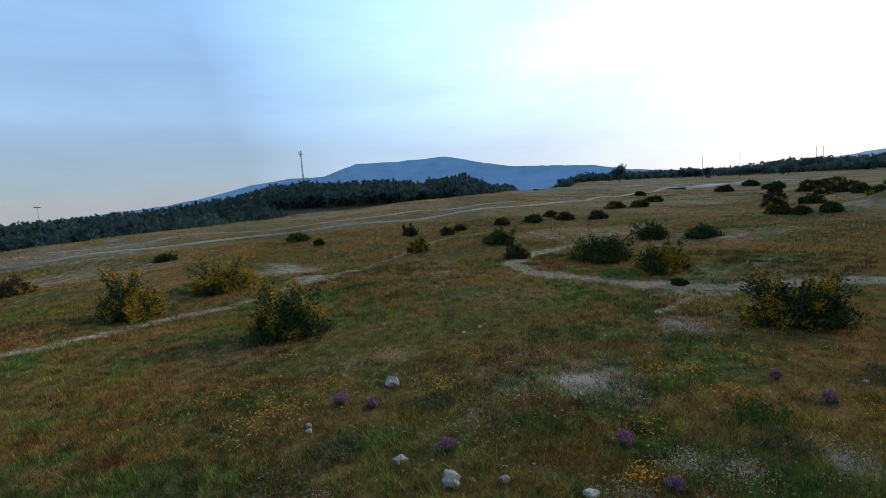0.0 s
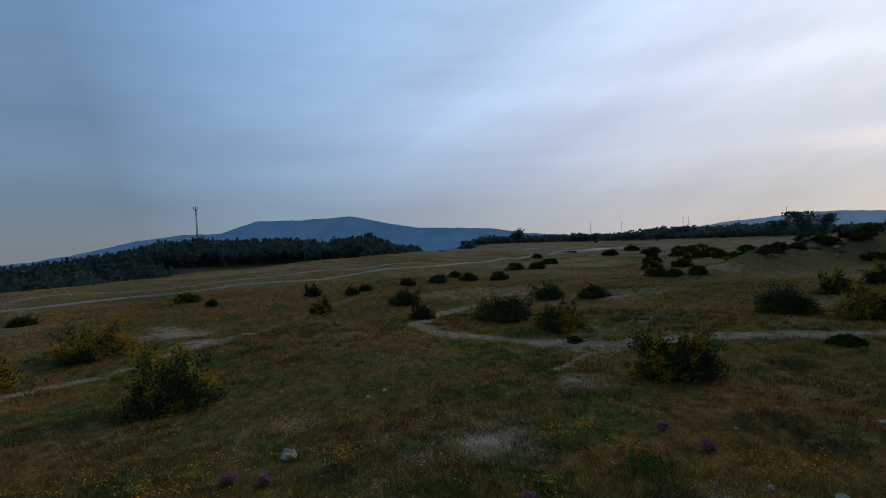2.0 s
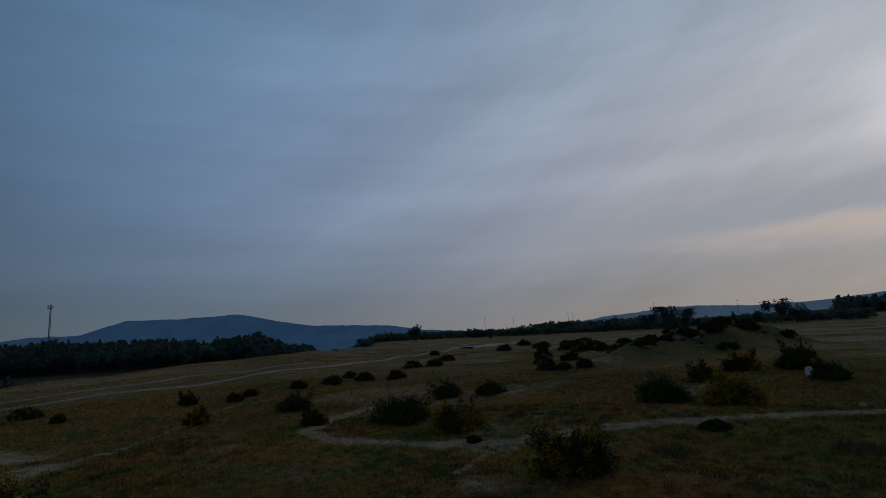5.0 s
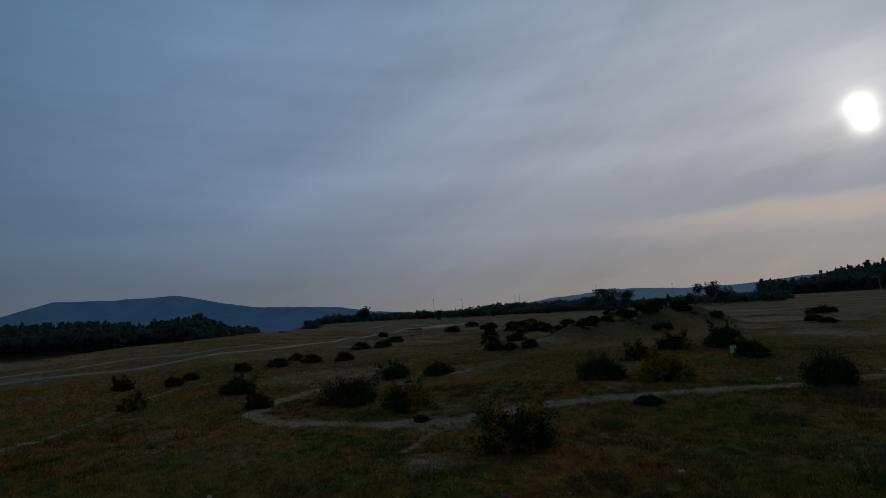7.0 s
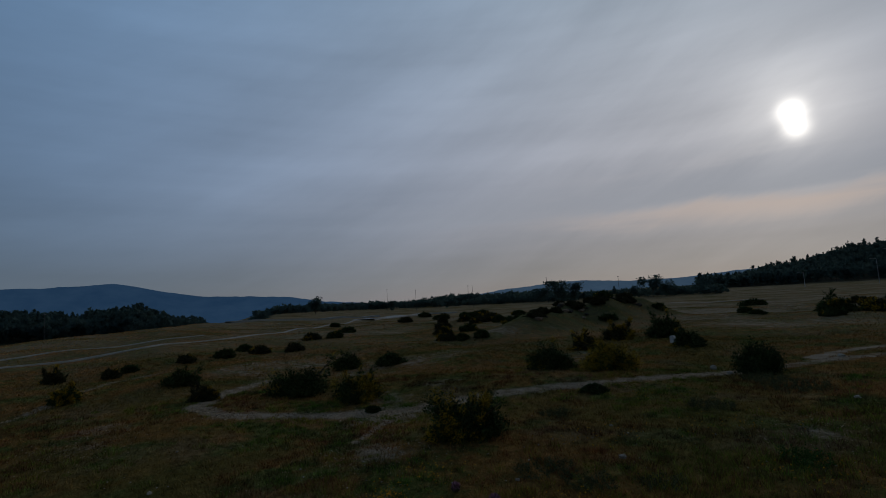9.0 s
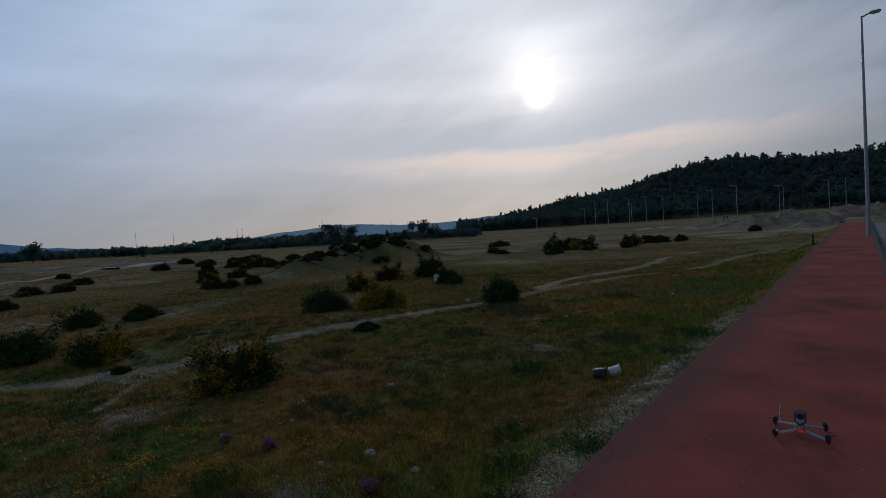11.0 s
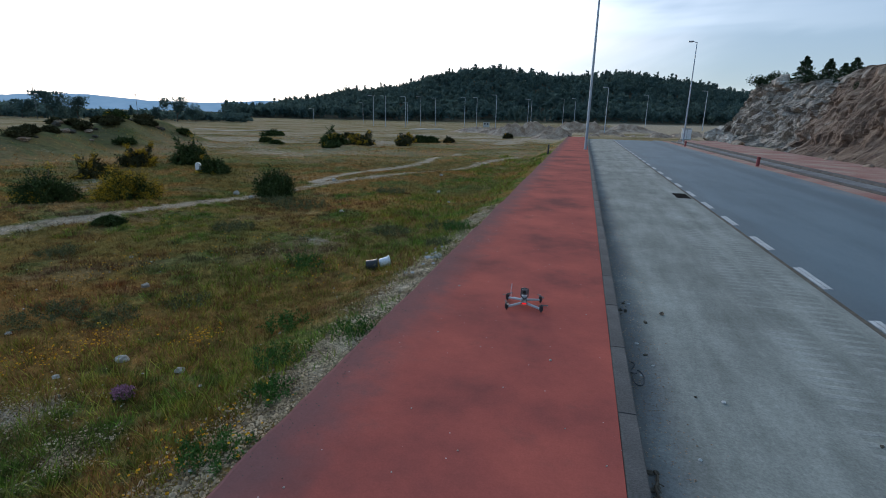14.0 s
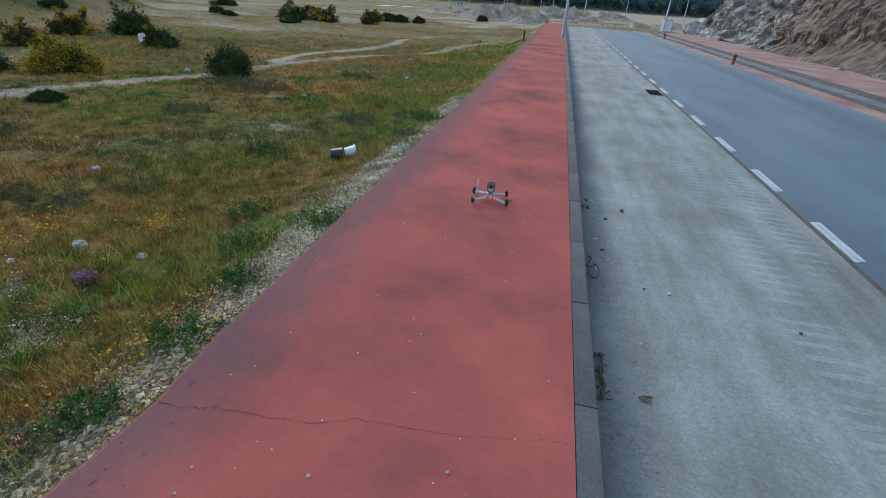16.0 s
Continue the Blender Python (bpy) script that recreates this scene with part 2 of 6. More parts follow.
def ground_material():
    m = bpy.data.materials.new("meadow_soil")
    m.use_nodes = True
    n = Nodes(m.node_tree)
    co = n.n("ShaderNodeTexCoord").outputs["Object"]
    grass = meadow_colour(n, co)
    fine, mid = n.noise(co, 26.0, 4.0, 0.7), n.noise(co, 3.2, 5.0, 0.7)
    stone = n.n("ShaderNodeTexVoronoi", Scale=48.0)
    n.link(co, stone.inputs["Vector"])
    bare = n.ramp(mid, [(0.3, (0.31, 0.228, 0.148)), (0.6, (0.52, 0.415, 0.30)), (0.8, (0.67, 0.57, 0.45))])
    bare = n.mix(1.0, bare, n.ramp(stone.outputs["Distance"], [(0.05, 1.15), (0.6, 0.7)]), "MULTIPLY")
    grass = n.mix(1.0, grass, n.ramp(fine, [(0.25, 0.42), (0.75, 1.25)]), "MULTIPLY")
    at = n.n("ShaderNodeAttribute", attribute_name="bare").outputs["Fac"]
    patch = n.math("ADD", at, n.math("MULTIPLY", n.math("SUBTRACT", mid, 0.5), 1.1))
    patch = n.math("ADD", patch, n.math("MULTIPLY", n.math("SUBTRACT", n.noise(co, 0.7, 4.0, 0.7), 0.5), 0.9))
    patch = n.math("ADD", patch, n.math("MULTIPLY", n.math("SUBTRACT", fine, 0.5), 0.5))
    col = n.mix(n.step(patch, 0.30, 0.84), grass, bare)
    dry = n.n("ShaderNodeAttribute", attribute_name="dry").outputs["Fac"]
    pale = n.ramp(mid, [(0.3, (0.26, 0.197, 0.115)), (0.7, (0.45, 0.362, 0.245))])
    col = n.mix(n.math("MULTIPLY", dry, n.step(n.noise(co, 0.12, 4.0, 0.65), 0.30, 0.62)), col, pale)
    lush = n.n("ShaderNodeAttribute", attribute_name="lush").outputs["Fac"]
    col = n.mix(n.math("MULTIPLY", lush, 0.6), col, n.ramp(mid, [(0.35, (0.075, 0.080, 0.048)), (0.6, (0.105, 0.125, 0.045))]))
    wood = n.n("ShaderNodeAttribute", attribute_name="wood").outputs["Fac"]
    litter = n.ramp(n.noise(co, 0.05, 5.0, 0.6), [(0.35, (0.055, 0.062, 0.042)), (0.55, (0.085, 0.078, 0.055)), (0.7, (0.13, 0.10, 0.07))])
    col = n.mix(wood, col, litter)
    b = n.n("ShaderNodeBsdfPrincipled", Roughness=0.95)
    n.link(col, b.inputs["Base Color"])
    b.inputs["Specular IOR Level"].default_value = 0.0
    bp = n.n("ShaderNodeBump", Strength=0.7, Distance=0.05)
    n.link(n.math("ADD", fine, n.math("MULTIPLY", mid, 1.5)), bp.inputs["Height"])
    n.link(bp.outputs[0], b.inputs["Normal"])
    out = n.n("ShaderNodeOutputMaterial")
    n.link(b.outputs[0], out.inputs[0])
    return m


def grass_material(name, tint):
    m = bpy.data.materials.new(name)
    m.use_nodes = True
    n = Nodes(m.node_tree)
    co = n.n("ShaderNodeTexCoord").outputs["Object"]
    col = meadow_colour(n, co)
    rnd = n.n("ShaderNodeNewGeometry").outputs["Random Per Island"]
    col = n.mix(1.0, col, n.ramp(rnd, [(0.0, tuple(0.5 * c for c in tint)), (1.0, tuple(1.7 * c for c in tint))]), "MULTIPLY")
    b = n.n("ShaderNodeBsdfPrincipled", Roughness=0.9)
    b.inputs["Specular IOR Level"].default_value = 0.05
    n.link(col, b.inputs["Base Color"])
    out = n.n("ShaderNodeOutputMaterial")
    n.link(b.outputs[0], out.inputs[0])
    return m


def red_path_material():
    m = bpy.data.materials.new("red_paint_on_concrete")
    m.use_nodes = True
    n = Nodes(m.node_tree)
    co = n.n("ShaderNodeTexCoord").outputs["Object"]
    sp = n.n("ShaderNodeSeparateXYZ")
    n.link(co, sp.inputs[0])
    big, mid, fine = n.noise(co, 0.75, 4.0, 0.6), n.noise(co, 2.6, 5.0, 0.65), n.noise(co, 70.0, 3.0, 0.6)
    col = n.ramp(big, [(0.32, (0.190, 0.062, 0.053)), (0.47, (0.315, 0.082, 0.064)), (0.64, (0.415, 0.102, 0.074))])
    dirty = n.step(n.math("ADD", mid, n.math("MULTIPLY", n.math("SUBTRACT", big, 0.5), 0.4)), 0.55, 0.78)
    col = n.mix(n.math("MULTIPLY", dirty, 0.42), col, (0.15, 0.070, 0.058))
    # worn and soiled along the verge
    side = n.math("ADD", n.math("MULTIPLY", sp.outputs[0], -1.0), n.math("MULTIPLY", mid, 0.7))
    col = n.mix(n.math("MULTIPLY", n.step(side, 1.36, 1.92), 0.75), col, (0.150, 0.084, 0.080))
    speck = n.n("ShaderNodeTexVoronoi", Scale=9.0)
    n.link(co, speck.inputs["Vector"])
    col = n.mix(n.math("MULTIPLY", n.math("LESS_THAN", speck.outputs["Distance"], 0.045), 0.8), col, (0.5, 0.4, 0.36))
    grain = n.noise(co, 22.0, 5.0, 0.75)
    col = n.mix(1.0, col, n.ramp(fine, [(0.25, 0.92), (0.75, 1.08)]), "MULTIPLY")
    col = n.mix(1.0, col, n.ramp(grain, [(0.25, 0.91), (0.75, 1.08)]), "MULTIPLY")
    b = n.n("ShaderNodeBsdfPrincipled", Roughness=0.92)
    b.inputs["Specular IOR Level"].default_value = 0.03
    n.link(col, b.inputs["Base Color"])
    bp = n.n("ShaderNodeBump", Strength=0.15, Distance=0.004)
    n.link(n.math("ADD", fine, n.math("MULTIPLY", mid, 2.0)), bp.inputs["Height"])
    n.link(bp.outputs[0], b.inputs["Normal"])
    out = n.n("ShaderNodeOutputMaterial")
    n.link(b.outputs[0], out.inputs[0])
    return m


def concrete_material():
    m = bpy.data.materials.new("tracked_concrete")
    m.use_nodes = True
    n = Nodes(m.node_tree)
    co = n.n("ShaderNodeTexCoord").outputs["Object"]
    sp = n.n("ShaderNodeSeparateXYZ")
    n.link(co, sp.inputs[0])
    mp = n.n("ShaderNodeMapping", Scale=(2.2, 0.35, 1.0))
    n.link(co, mp.inputs[0])
    long, big, fine = n.noise(mp.outputs[0], 1.6, 4.0, 0.6), n.noise(co, 0.9, 5.0, 0.65), n.noise(co, 55.0, 4.0, 0.7)
    col = n.ramp(n.math("ADD", n.math("MULTIPLY", long, 0.5), n.math("MULTIPLY", big, 0.5)), [(0.34, (0.140, 0.143, 0.121)), (0.5, (0.215, 0.219, 0.188)), (0.66, (0.30, 0.304, 0.262))])
    # tread prints of a machine: two rows of bars
    bars = n.n("ShaderNodeTexWave", wave_type="BANDS", bands_direction="Y", Scale=2.1, Distortion=2.6, Detail=3.0)
    n.link(co, bars.inputs["Vector"])
    row = n.math("ADD", n.math("MULTIPLY", n.step(sp.outputs[0], 1.86, 1.94), n.math("SUBTRACT", 1.0, n.step(sp.outputs[0], 2.20, 2.28))), n.math("MULTIPLY", n.step(sp.outputs[0], 2.40, 2.48), n.math("SUBTRACT", 1.0, n.step(sp.outputs[0], 2.70, 2.78))))
    tread = n.math("MULTIPLY", n.math("MULTIPLY", n.step(bars.outputs["Fac"], 0.55, 0.8), row), n.step(big, 0.36, 0.52))
    col = n.mix(n.math("MULTIPLY", tread, 0.22), col, (0.40, 0.40, 0.37))
    # grit gathered along the kerb
    grit = n.math("SUBTRACT", 1.0, n.step(n.math("ADD", sp.outputs[0], n.math("MULTIPLY", n.math("SUBTRACT", big, 0.5), 0.8)), 0.56, 0.90))
    col = n.mix(n.math("MULTIPLY", grit, 0.65), col, (0.13, 0.125, 0.12))
    col = n.mix(1.0, col, n.ramp(fine, [(0.25, 0.72), (0.75, 1.26)]), "MULTIPLY")
    col = n.mix(1.0, col, n.ramp(n.noise(co, 14.0, 5.0, 0.75), [(0.25, 0.84), (0.75, 1.15)]), "MULTIPLY")
    b = n.n("ShaderNodeBsdfPrincipled", Roughness=0.9)
    b.inputs["Specular IOR Level"].default_value = 0.2
    n.link(col, b.inputs["Base Color"])
    bp = n.n("ShaderNodeBump", Strength=0.4, Distance=0.008)
    n.link(n.math("ADD", fine, n.math("MULTIPLY", tread, 0.9)), bp.inputs["Height"])
    n.link(bp.outputs[0], b.inputs["Normal"])
    out = n.n("ShaderNodeOutputMaterial")
    n.link(b.outputs[0], out.inputs[0])
    return m


def asphalt_material():
    """Worn asphalt: darker wheel tracks and patches, pale dust towards the far side."""
    m = bpy.data.materials.new("worn_asphalt")
    m.use_nodes = True
    n = Nodes(m.node_tree)
    co = n.n("ShaderNodeTexCoord").outputs["Object"]
    sp = n.n("ShaderNodeSeparateXYZ")
    n.link(co, sp.inputs[0])
    mp = n.n("ShaderNodeMapping", Scale=(1.0, 0.16, 1.0))
    n.link(co, mp.inputs[0])
    long, big, fine = n.noise(mp.outputs[0], 1.3, 4.0, 0.6), n.noise(co, 0.35, 4.0, 0.6), n.noise(co, 90.0, 3.0, 0.7)
    col = n.ramp(n.math("ADD", n.math("MULTIPLY", long, 0.55), n.math("MULTIPLY", big, 0.45)), [(0.36, (0.070, 0.100, 0.112)), (0.5, (0.090, 0.126, 0.140)), (0.66, (0.112, 0.150, 0.163))])
    across = n.math("ADD", sp.outputs[0], n.math("MULTIPLY", n.math("SUBTRACT", big, 0.5), 0.7))
    track = n.math("MULTIPLY", n.step(across, 6.2, 6.7), n.math("SUBTRACT", 1.0, n.step(across, 6.9, 7.4)))
    col = n.mix(n.math("MULTIPLY", track, 0.55), col, (0.050, 0.068, 0.078))
    dust = n.step(n.math("ADD", across, n.math("MULTIPLY", n.math("SUBTRACT", long, 0.5), 1.2)), 7.45, 7.95)
    col = n.mix(n.math("MULTIPLY", dust, 0.5), col, (0.20, 0.16, 0.13))
    near_edge = n.math("SUBTRACT", 1.0, n.step(n.math("ADD", sp.outputs[0], n.math("MULTIPLY", n.math("SUBTRACT", long, 0.5), 1.0)), 3.1, 3.6))
    col = n.mix(n.math("MULTIPLY", near_edge, 0.45), col, (0.062, 0.074, 0.082))
    col = n.mix(1.0, col, n.ramp(fine, [(0.25, 0.72), (0.75, 1.28)]), "MULTIPLY")
    speck = n.n("ShaderNodeTexVoronoi", Scale=2.6)
    n.link(co, speck.inputs["Vector"])
    col = n.mix(n.math("MULTIPLY", n.math("LESS_THAN", speck.outputs["Distance"], 0.03), 0.6), col, (0.3, 0.28, 0.26))
    b = n.n("ShaderNodeBsdfPrincipled", Roughness=0.75)
    n.link(col, b.inputs["Base Color"])
    bp = n.n("ShaderNodeBump", Strength=0.4, Distance=0.006)
    n.link(fine, bp.inputs["Height"])
    n.link(bp.outputs[0], b.inputs["Normal"])
    out = n.n("ShaderNodeOutputMaterial")
    n.link(b.outputs[0], out.inputs[0])
    return m


def bank_material():
    m = bpy.data.materials.new("cut_bank")
    m.use_nodes = True
    n = Nodes(m.node_tree)
    co = n.n("ShaderNodeTexCoord").outputs["Object"]
    mp = n.n("ShaderNodeMapping", Scale=(0.6, 3.2, 0.5))
    n.link(co, mp.inputs[0])
    rills, big, fine = n.noise(mp.outputs[0], 1.5, 5.0, 0.65), n.noise(co, 0.8, 5.0, 0.65), n.noise(co, 9.0, 5.0, 0.7)
    at = n.n("ShaderNodeAttribute", attribute_name="rocky").outputs["Fac"]
    soil = n.ramp(n.math("ADD", n.math("MULTIPLY", rills, 0.6), n.math("MULTIPLY", big, 0.4)), [(0.36, (0.058, 0.034, 0.022)), (0.48, (0.140, 0.085, 0.053)), (0.64, (0.26, 0.178, 0.118))])
    rock = n.ramp(n.math("ADD", n.math("MULTIPLY", fine, 0.4), n.math("MULTIPLY", big, 0.6)), [(0.36, (0.095, 0.075, 0.057)), (0.49, (0.245, 0.203, 0.157)), (0.65, (0.45, 0.395, 0.325))])
    fac = n.step(n.math("ADD", at, n.math("MULTIPLY", n.math("SUBTRACT", big, 0.5), 1.2)), 0.35, 0.65)
    col = n.mix(fac, soil, rock)
    col = n.mix(1.0, col, n.ramp(fine, [(0.25, 0.7), (0.75, 1.3)]), "MULTIPLY")
    b = n.n("ShaderNodeBsdfPrincipled", Roughness=0.95)
    n.link(col, b.inputs["Base Color"])
    bp = n.n("ShaderNodeBump", Strength=0.8, Distance=0.12)
    n.link(n.math("ADD", fine, rills), bp.inputs["Height"])
    n.link(bp.outputs[0], b.inputs["Normal"])
    out = n.n("ShaderNodeOutputMaterial")
    n.link(b.outputs[0], out.inputs[0])
    return m


M_GROUND = ground_material()
M_GRASS = grass_material("meadow_grass", (1.22, 1.13, 1.02))
M_VERGE = grass_material("verge_grass", (0.98, 1.55, 0.8))
M_DRY = grass_material("dry_plain_grass", (1.6, 1.42, 1.35))
M_MOSS = grass_material("dark_green_turf", (0.66, 0.98, 0.6))
M_HEATH = grass_material("brown_heath", (0.85, 0.64, 0.85))
M_RED = red_path_material()
M_CONCRETE = concrete_material()
M_BANK = bank_material()
M_ASPHALT = asphalt_material()
M_KERB = material("kerb_stone", [(0.052, 0.049, 0.046), (0.084, 0.080, 0.075), (0.118, 0.112, 0.104)], 1.7, 60.0, 0.85, 0.4, amount=0.3, each=0.09)
M_GUTTER = material("stained_gutter_concrete", [(0.10, 0.098, 0.095), (0.155, 0.15, 0.145), (0.22, 0.215, 0.205)], 1.2, 50.0, 0.9, 0.4, amount=0.3)
M_WHITE = material("worn_white_paint", [(0.27, 0.27, 0.26), (0.54, 0.54, 0.52)], 4.0, 45.0, 0.7, 0.2, amount=0.3)
M_PINK = material("dusty_red_pavement", [(0.26, 0.10, 0.08), (0.31, 0.17, 0.13), (0.35, 0.26, 0.20)], 0.5, 40.0, 0.9, 0.3)
M_DUST = material("sandy_track", [(0.26, 0.20, 0.155), (0.37, 0.31, 0.25), (0.46, 0.41, 0.35)], 0.5, 20.0, 0.95, 0.5, relief=0.03)
M_EARTH = material("dug_earth", [(0.24, 0.155, 0.10), (0.37, 0.26, 0.18), (0.50, 0.385, 0.28)], 0.9, 7.0, 0.95, 0.8, relief=0.1)
M_RUBBLE = material("bank_granite", [(0.17, 0.14, 0.11), (0.32, 0.27, 0.215), (0.48, 0.425, 0.355)], 1.5, 12.0, 0.9, 0.6, amount=0.3, each=0.2, relief=0.04)
M_CLOD = material("dark_clod", [(0.07, 0.058, 0.042), (0.12, 0.10, 0.075)], 2.5, 20.0, 0.95, 0.6, amount=0.3, each=0.2, relief=0.03)
M_STEEL = material("galvanised_steel", [(0.30, 0.33, 0.36), (0.42, 0.45, 0.48)], 2.0, 60.0, 0.5, 0.05, metal=0.6, amount=0.1)
M_POLE = material("weathered_pole", [(0.07, 0.075, 0.08), (0.12, 0.125, 0.13)], 2.0, 60.0, 0.7, 0.05, amount=0.1)
M_GLASSY = material("lamp_diffuser", [(0.6, 0.62, 0.62), (0.7, 0.72, 0.72)], 3.0, 20.0, 0.3, 0.0, amount=0.05)
M_BOLLARD = material("red_painted_steel", [(0.18, 0.03, 0.03), (0.30, 0.045, 0.04)], 6.0, 70.0, 0.55, 0.1, amount=0.2)
M_IRON = material("rusty_cast_iron", [(0.016, 0.015, 0.014), (0.035, 0.03, 0.026)], 9.0, 80.0, 0.85, 0.3)
M_IRON.node_tree.nodes["Principled BSDF"].inputs["Specular IOR Level"].default_value = 0.0
M_DARK = material("black_plastic", [(0.018, 0.019, 0.02), (0.03, 0.032, 0.034)], 8.0, 60.0, 0.5, 0.1, amount=0.15)
M_PALE = material("white_plastic", [(0.66, 0.67, 0.68), (0.8, 0.8, 0.8)], 6.0, 40.0, 0.5, 0.1, amount=0.1)
M_WALL = material("pale_render", [(0.34, 0.34, 0.32), (0.50, 0.49, 0.46)], 1.5, 30.0, 0.85, 0.2, amount=0.15)
M_ROCK = material("pale_granite", [(0.29, 0.255, 0.205), (0.43, 0.385, 0.32), (0.58, 0.53, 0.46)], 2.5, 25.0, 0.9, 0.6, amount=0.3, each=0.2, relief=0.02)
M_GRAVEL = material("gravel", [(0.23, 0.150, 0.083), (0.42, 0.305, 0.185), (0.60, 0.465, 0.315)], 3.0, 60.0, 0.9, 0.2, island=0.65)
M_GORSE = material("gorse_leaf", [(0.032, 0.049, 0.017), (0.052, 0.074, 0.025), (0.082, 0.106, 0.037)], 2.5, 30.0, 0.75, 0.0, amount=0.3, island=0.4)
M_DULL = material("dry_gorse_leaf", [(0.040, 0.042, 0.020), (0.062, 0.060, 0.028), (0.09, 0.082, 0.040)], 2.5, 30.0, 0.8, 0.0, amount=0.3, island=0.4)
M_BLOOM = material("gorse_flower", [(0.40, 0.24, 0.018), (0.62, 0.39, 0.035)], 5.0, 40.0, 0.7, 0.0, amount=0.2, island=0.4)
M_TWIG = material("bush_wood", [(0.07, 0.05, 0.033), (0.13, 0.10, 0.07)], 6.0, 50.0, 0.9, 0.2)
M_WEED = material("green_weed", [(0.05, 0.11, 0.022), (0.085, 0.16, 0.04)], 5.0, 40.0, 0.7, 0.0, amount=0.25, island=0.35)
M_GREY_PLANT = material("grey_green_plant", [(0.105, 0.112, 0.048), (0.150, 0.150, 0.072)], 5.0, 40.0, 0.8, 0.0, amount=0.25, island=0.35)
M_YELLOW = material("yellow_meadow_flower", [(0.62, 0.26, 0.015), (0.80, 0.42, 0.03)], 5.0, 40.0, 0.7, 0.0, amount=0.2, island=0.3)
M_PURPLE = material("heather_flower", [(0.34, 0.15, 0.22), (0.48, 0.25, 0.33)], 5.0, 40.0, 0.8, 0.0, amount=0.2, island=0.35)
# far trees only: leaf green lifted towards blue-grey to paint in distance haze
M_HAZED_TREE = material("hazed_tree_leaf", [(0.048, 0.084, 0.080), (0.068, 0.110, 0.100), (0.095, 0.138, 0.112)], 0.05, 0.6, 0.9, 0.0, amount=0.15, island=0.1, through_leaf=0.45)
M_PINE = material("pine_needles", [(0.022, 0.036, 0.020), (0.036, 0.054, 0.028), (0.055, 0.074, 0.036)], 0.8, 6.0, 0.85, 0.0, amount=0.3, island=0.35)
M_BARK = material("bark", [(0.06, 0.05, 0.04), (0.12, 0.10, 0.085)], 3.0, 30.0, 0.9, 0.4)
M_LED = glowing("red_led", (1.0, 0.02, 0.03), 0.4)
M_CARBON = material("carbon_frame", [(0.10, 0.10, 0.105), (0.20, 0.20, 0.20)], 20.0, 150.0, 0.4, 0.1, amount=0.15)
M_TAPE = material("silver_tape", [(0.35, 0.35, 0.35), (0.5, 0.5, 0.5)], 30.0, 150.0, 0.45, 0.1, amount=0.15)


# Haze over the far ranges is put into a blue emission colour.
def haze_glow_material(name, shade, light):
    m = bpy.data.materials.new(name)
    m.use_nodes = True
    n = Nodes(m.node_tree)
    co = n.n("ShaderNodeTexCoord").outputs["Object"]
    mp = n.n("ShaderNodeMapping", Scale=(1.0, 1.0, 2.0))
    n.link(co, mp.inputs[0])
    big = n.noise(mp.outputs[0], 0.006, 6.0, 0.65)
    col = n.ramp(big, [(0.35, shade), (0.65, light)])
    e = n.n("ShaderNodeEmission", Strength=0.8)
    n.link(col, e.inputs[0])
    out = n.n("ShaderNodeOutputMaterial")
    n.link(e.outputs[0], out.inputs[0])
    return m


M_FAR = haze_glow_material("far_mountain_haze_glow", (0.032, 0.088, 0.190), (0.046, 0.110, 0.220))
# paler glow colour for the thicker haze over the farther ridge
M_RIDGE = haze_glow_material("ridge_haze_glow", (0.072, 0.138, 0.232), (0.092, 0.162, 0.260))

# ---- mesh helpers ----
def mesh_ob(name, verts, faces, mat, parent=None, label="", smooth_faces=False):
    me = bpy.data.meshes.new(name)
    me.from_pydata(verts.tolist() if hasattr(verts, "tolist") else verts, [], faces.tolist() if hasattr(faces, "tolist") else faces)
    me.materials.append(mat)
    if smooth_faces:
        me.polygons.foreach_set("use_smooth", [True] * len(me.polygons))
    me.update()
    ob = new(name, me)
    if parent:
        ob.parent = parent
    if label:
        ob["label"] = label
    return ob


def part(name, bm, mat, parent=None, label="", smooth_faces=False):
    me = bpy.data.meshes.new(name)
    bmesh.ops.recalc_face_normals(bm, faces=bm.faces)
    bm.to_mesh(me)
    bm.free()
    me.materials.append(mat)
    if smooth_faces:
        me.polygons.foreach_set("use_smooth", [True] * len(me.polygons))
    ob = new(name, me)
    if parent:
        ob.parent = parent
    if label:
        ob["label"] = label
    return ob


def thing(name, x, y, z, rz, label, category, group="", scale=1.0):
    ob = new(name)
    ob.empty_display_size = 0.2
    ob.matrix_world = pose(x, y, z, 0, 0, rz) @ Matrix.Scale(scale, 4)
    return tagged(ob, label, category, group)


def add_box(bm, x0, y0, z0, x1, y1, z1, bevel=0.0, turn=None):
    made = bmesh.ops.create_cube(bm, size=1.0)["verts"]
    bmesh.ops.transform(bm, matrix=Matrix.Translation(((x0 + x1) / 2, (y0 + y1) / 2, (z0 + z1) / 2)) @ Matrix.Diagonal((x1 - x0, y1 - y0, z1 - z0, 1)), verts=made)
    if bevel:
        edges = list({e for v in made for e in v.link_edges})
        made = bmesh.ops.bevel(bm, geom=edges, offset=bevel, segments=2, affect="EDGES")["verts"]
    if turn:
        bmesh.ops.transform(bm, matrix=turn, verts=made)
    return made


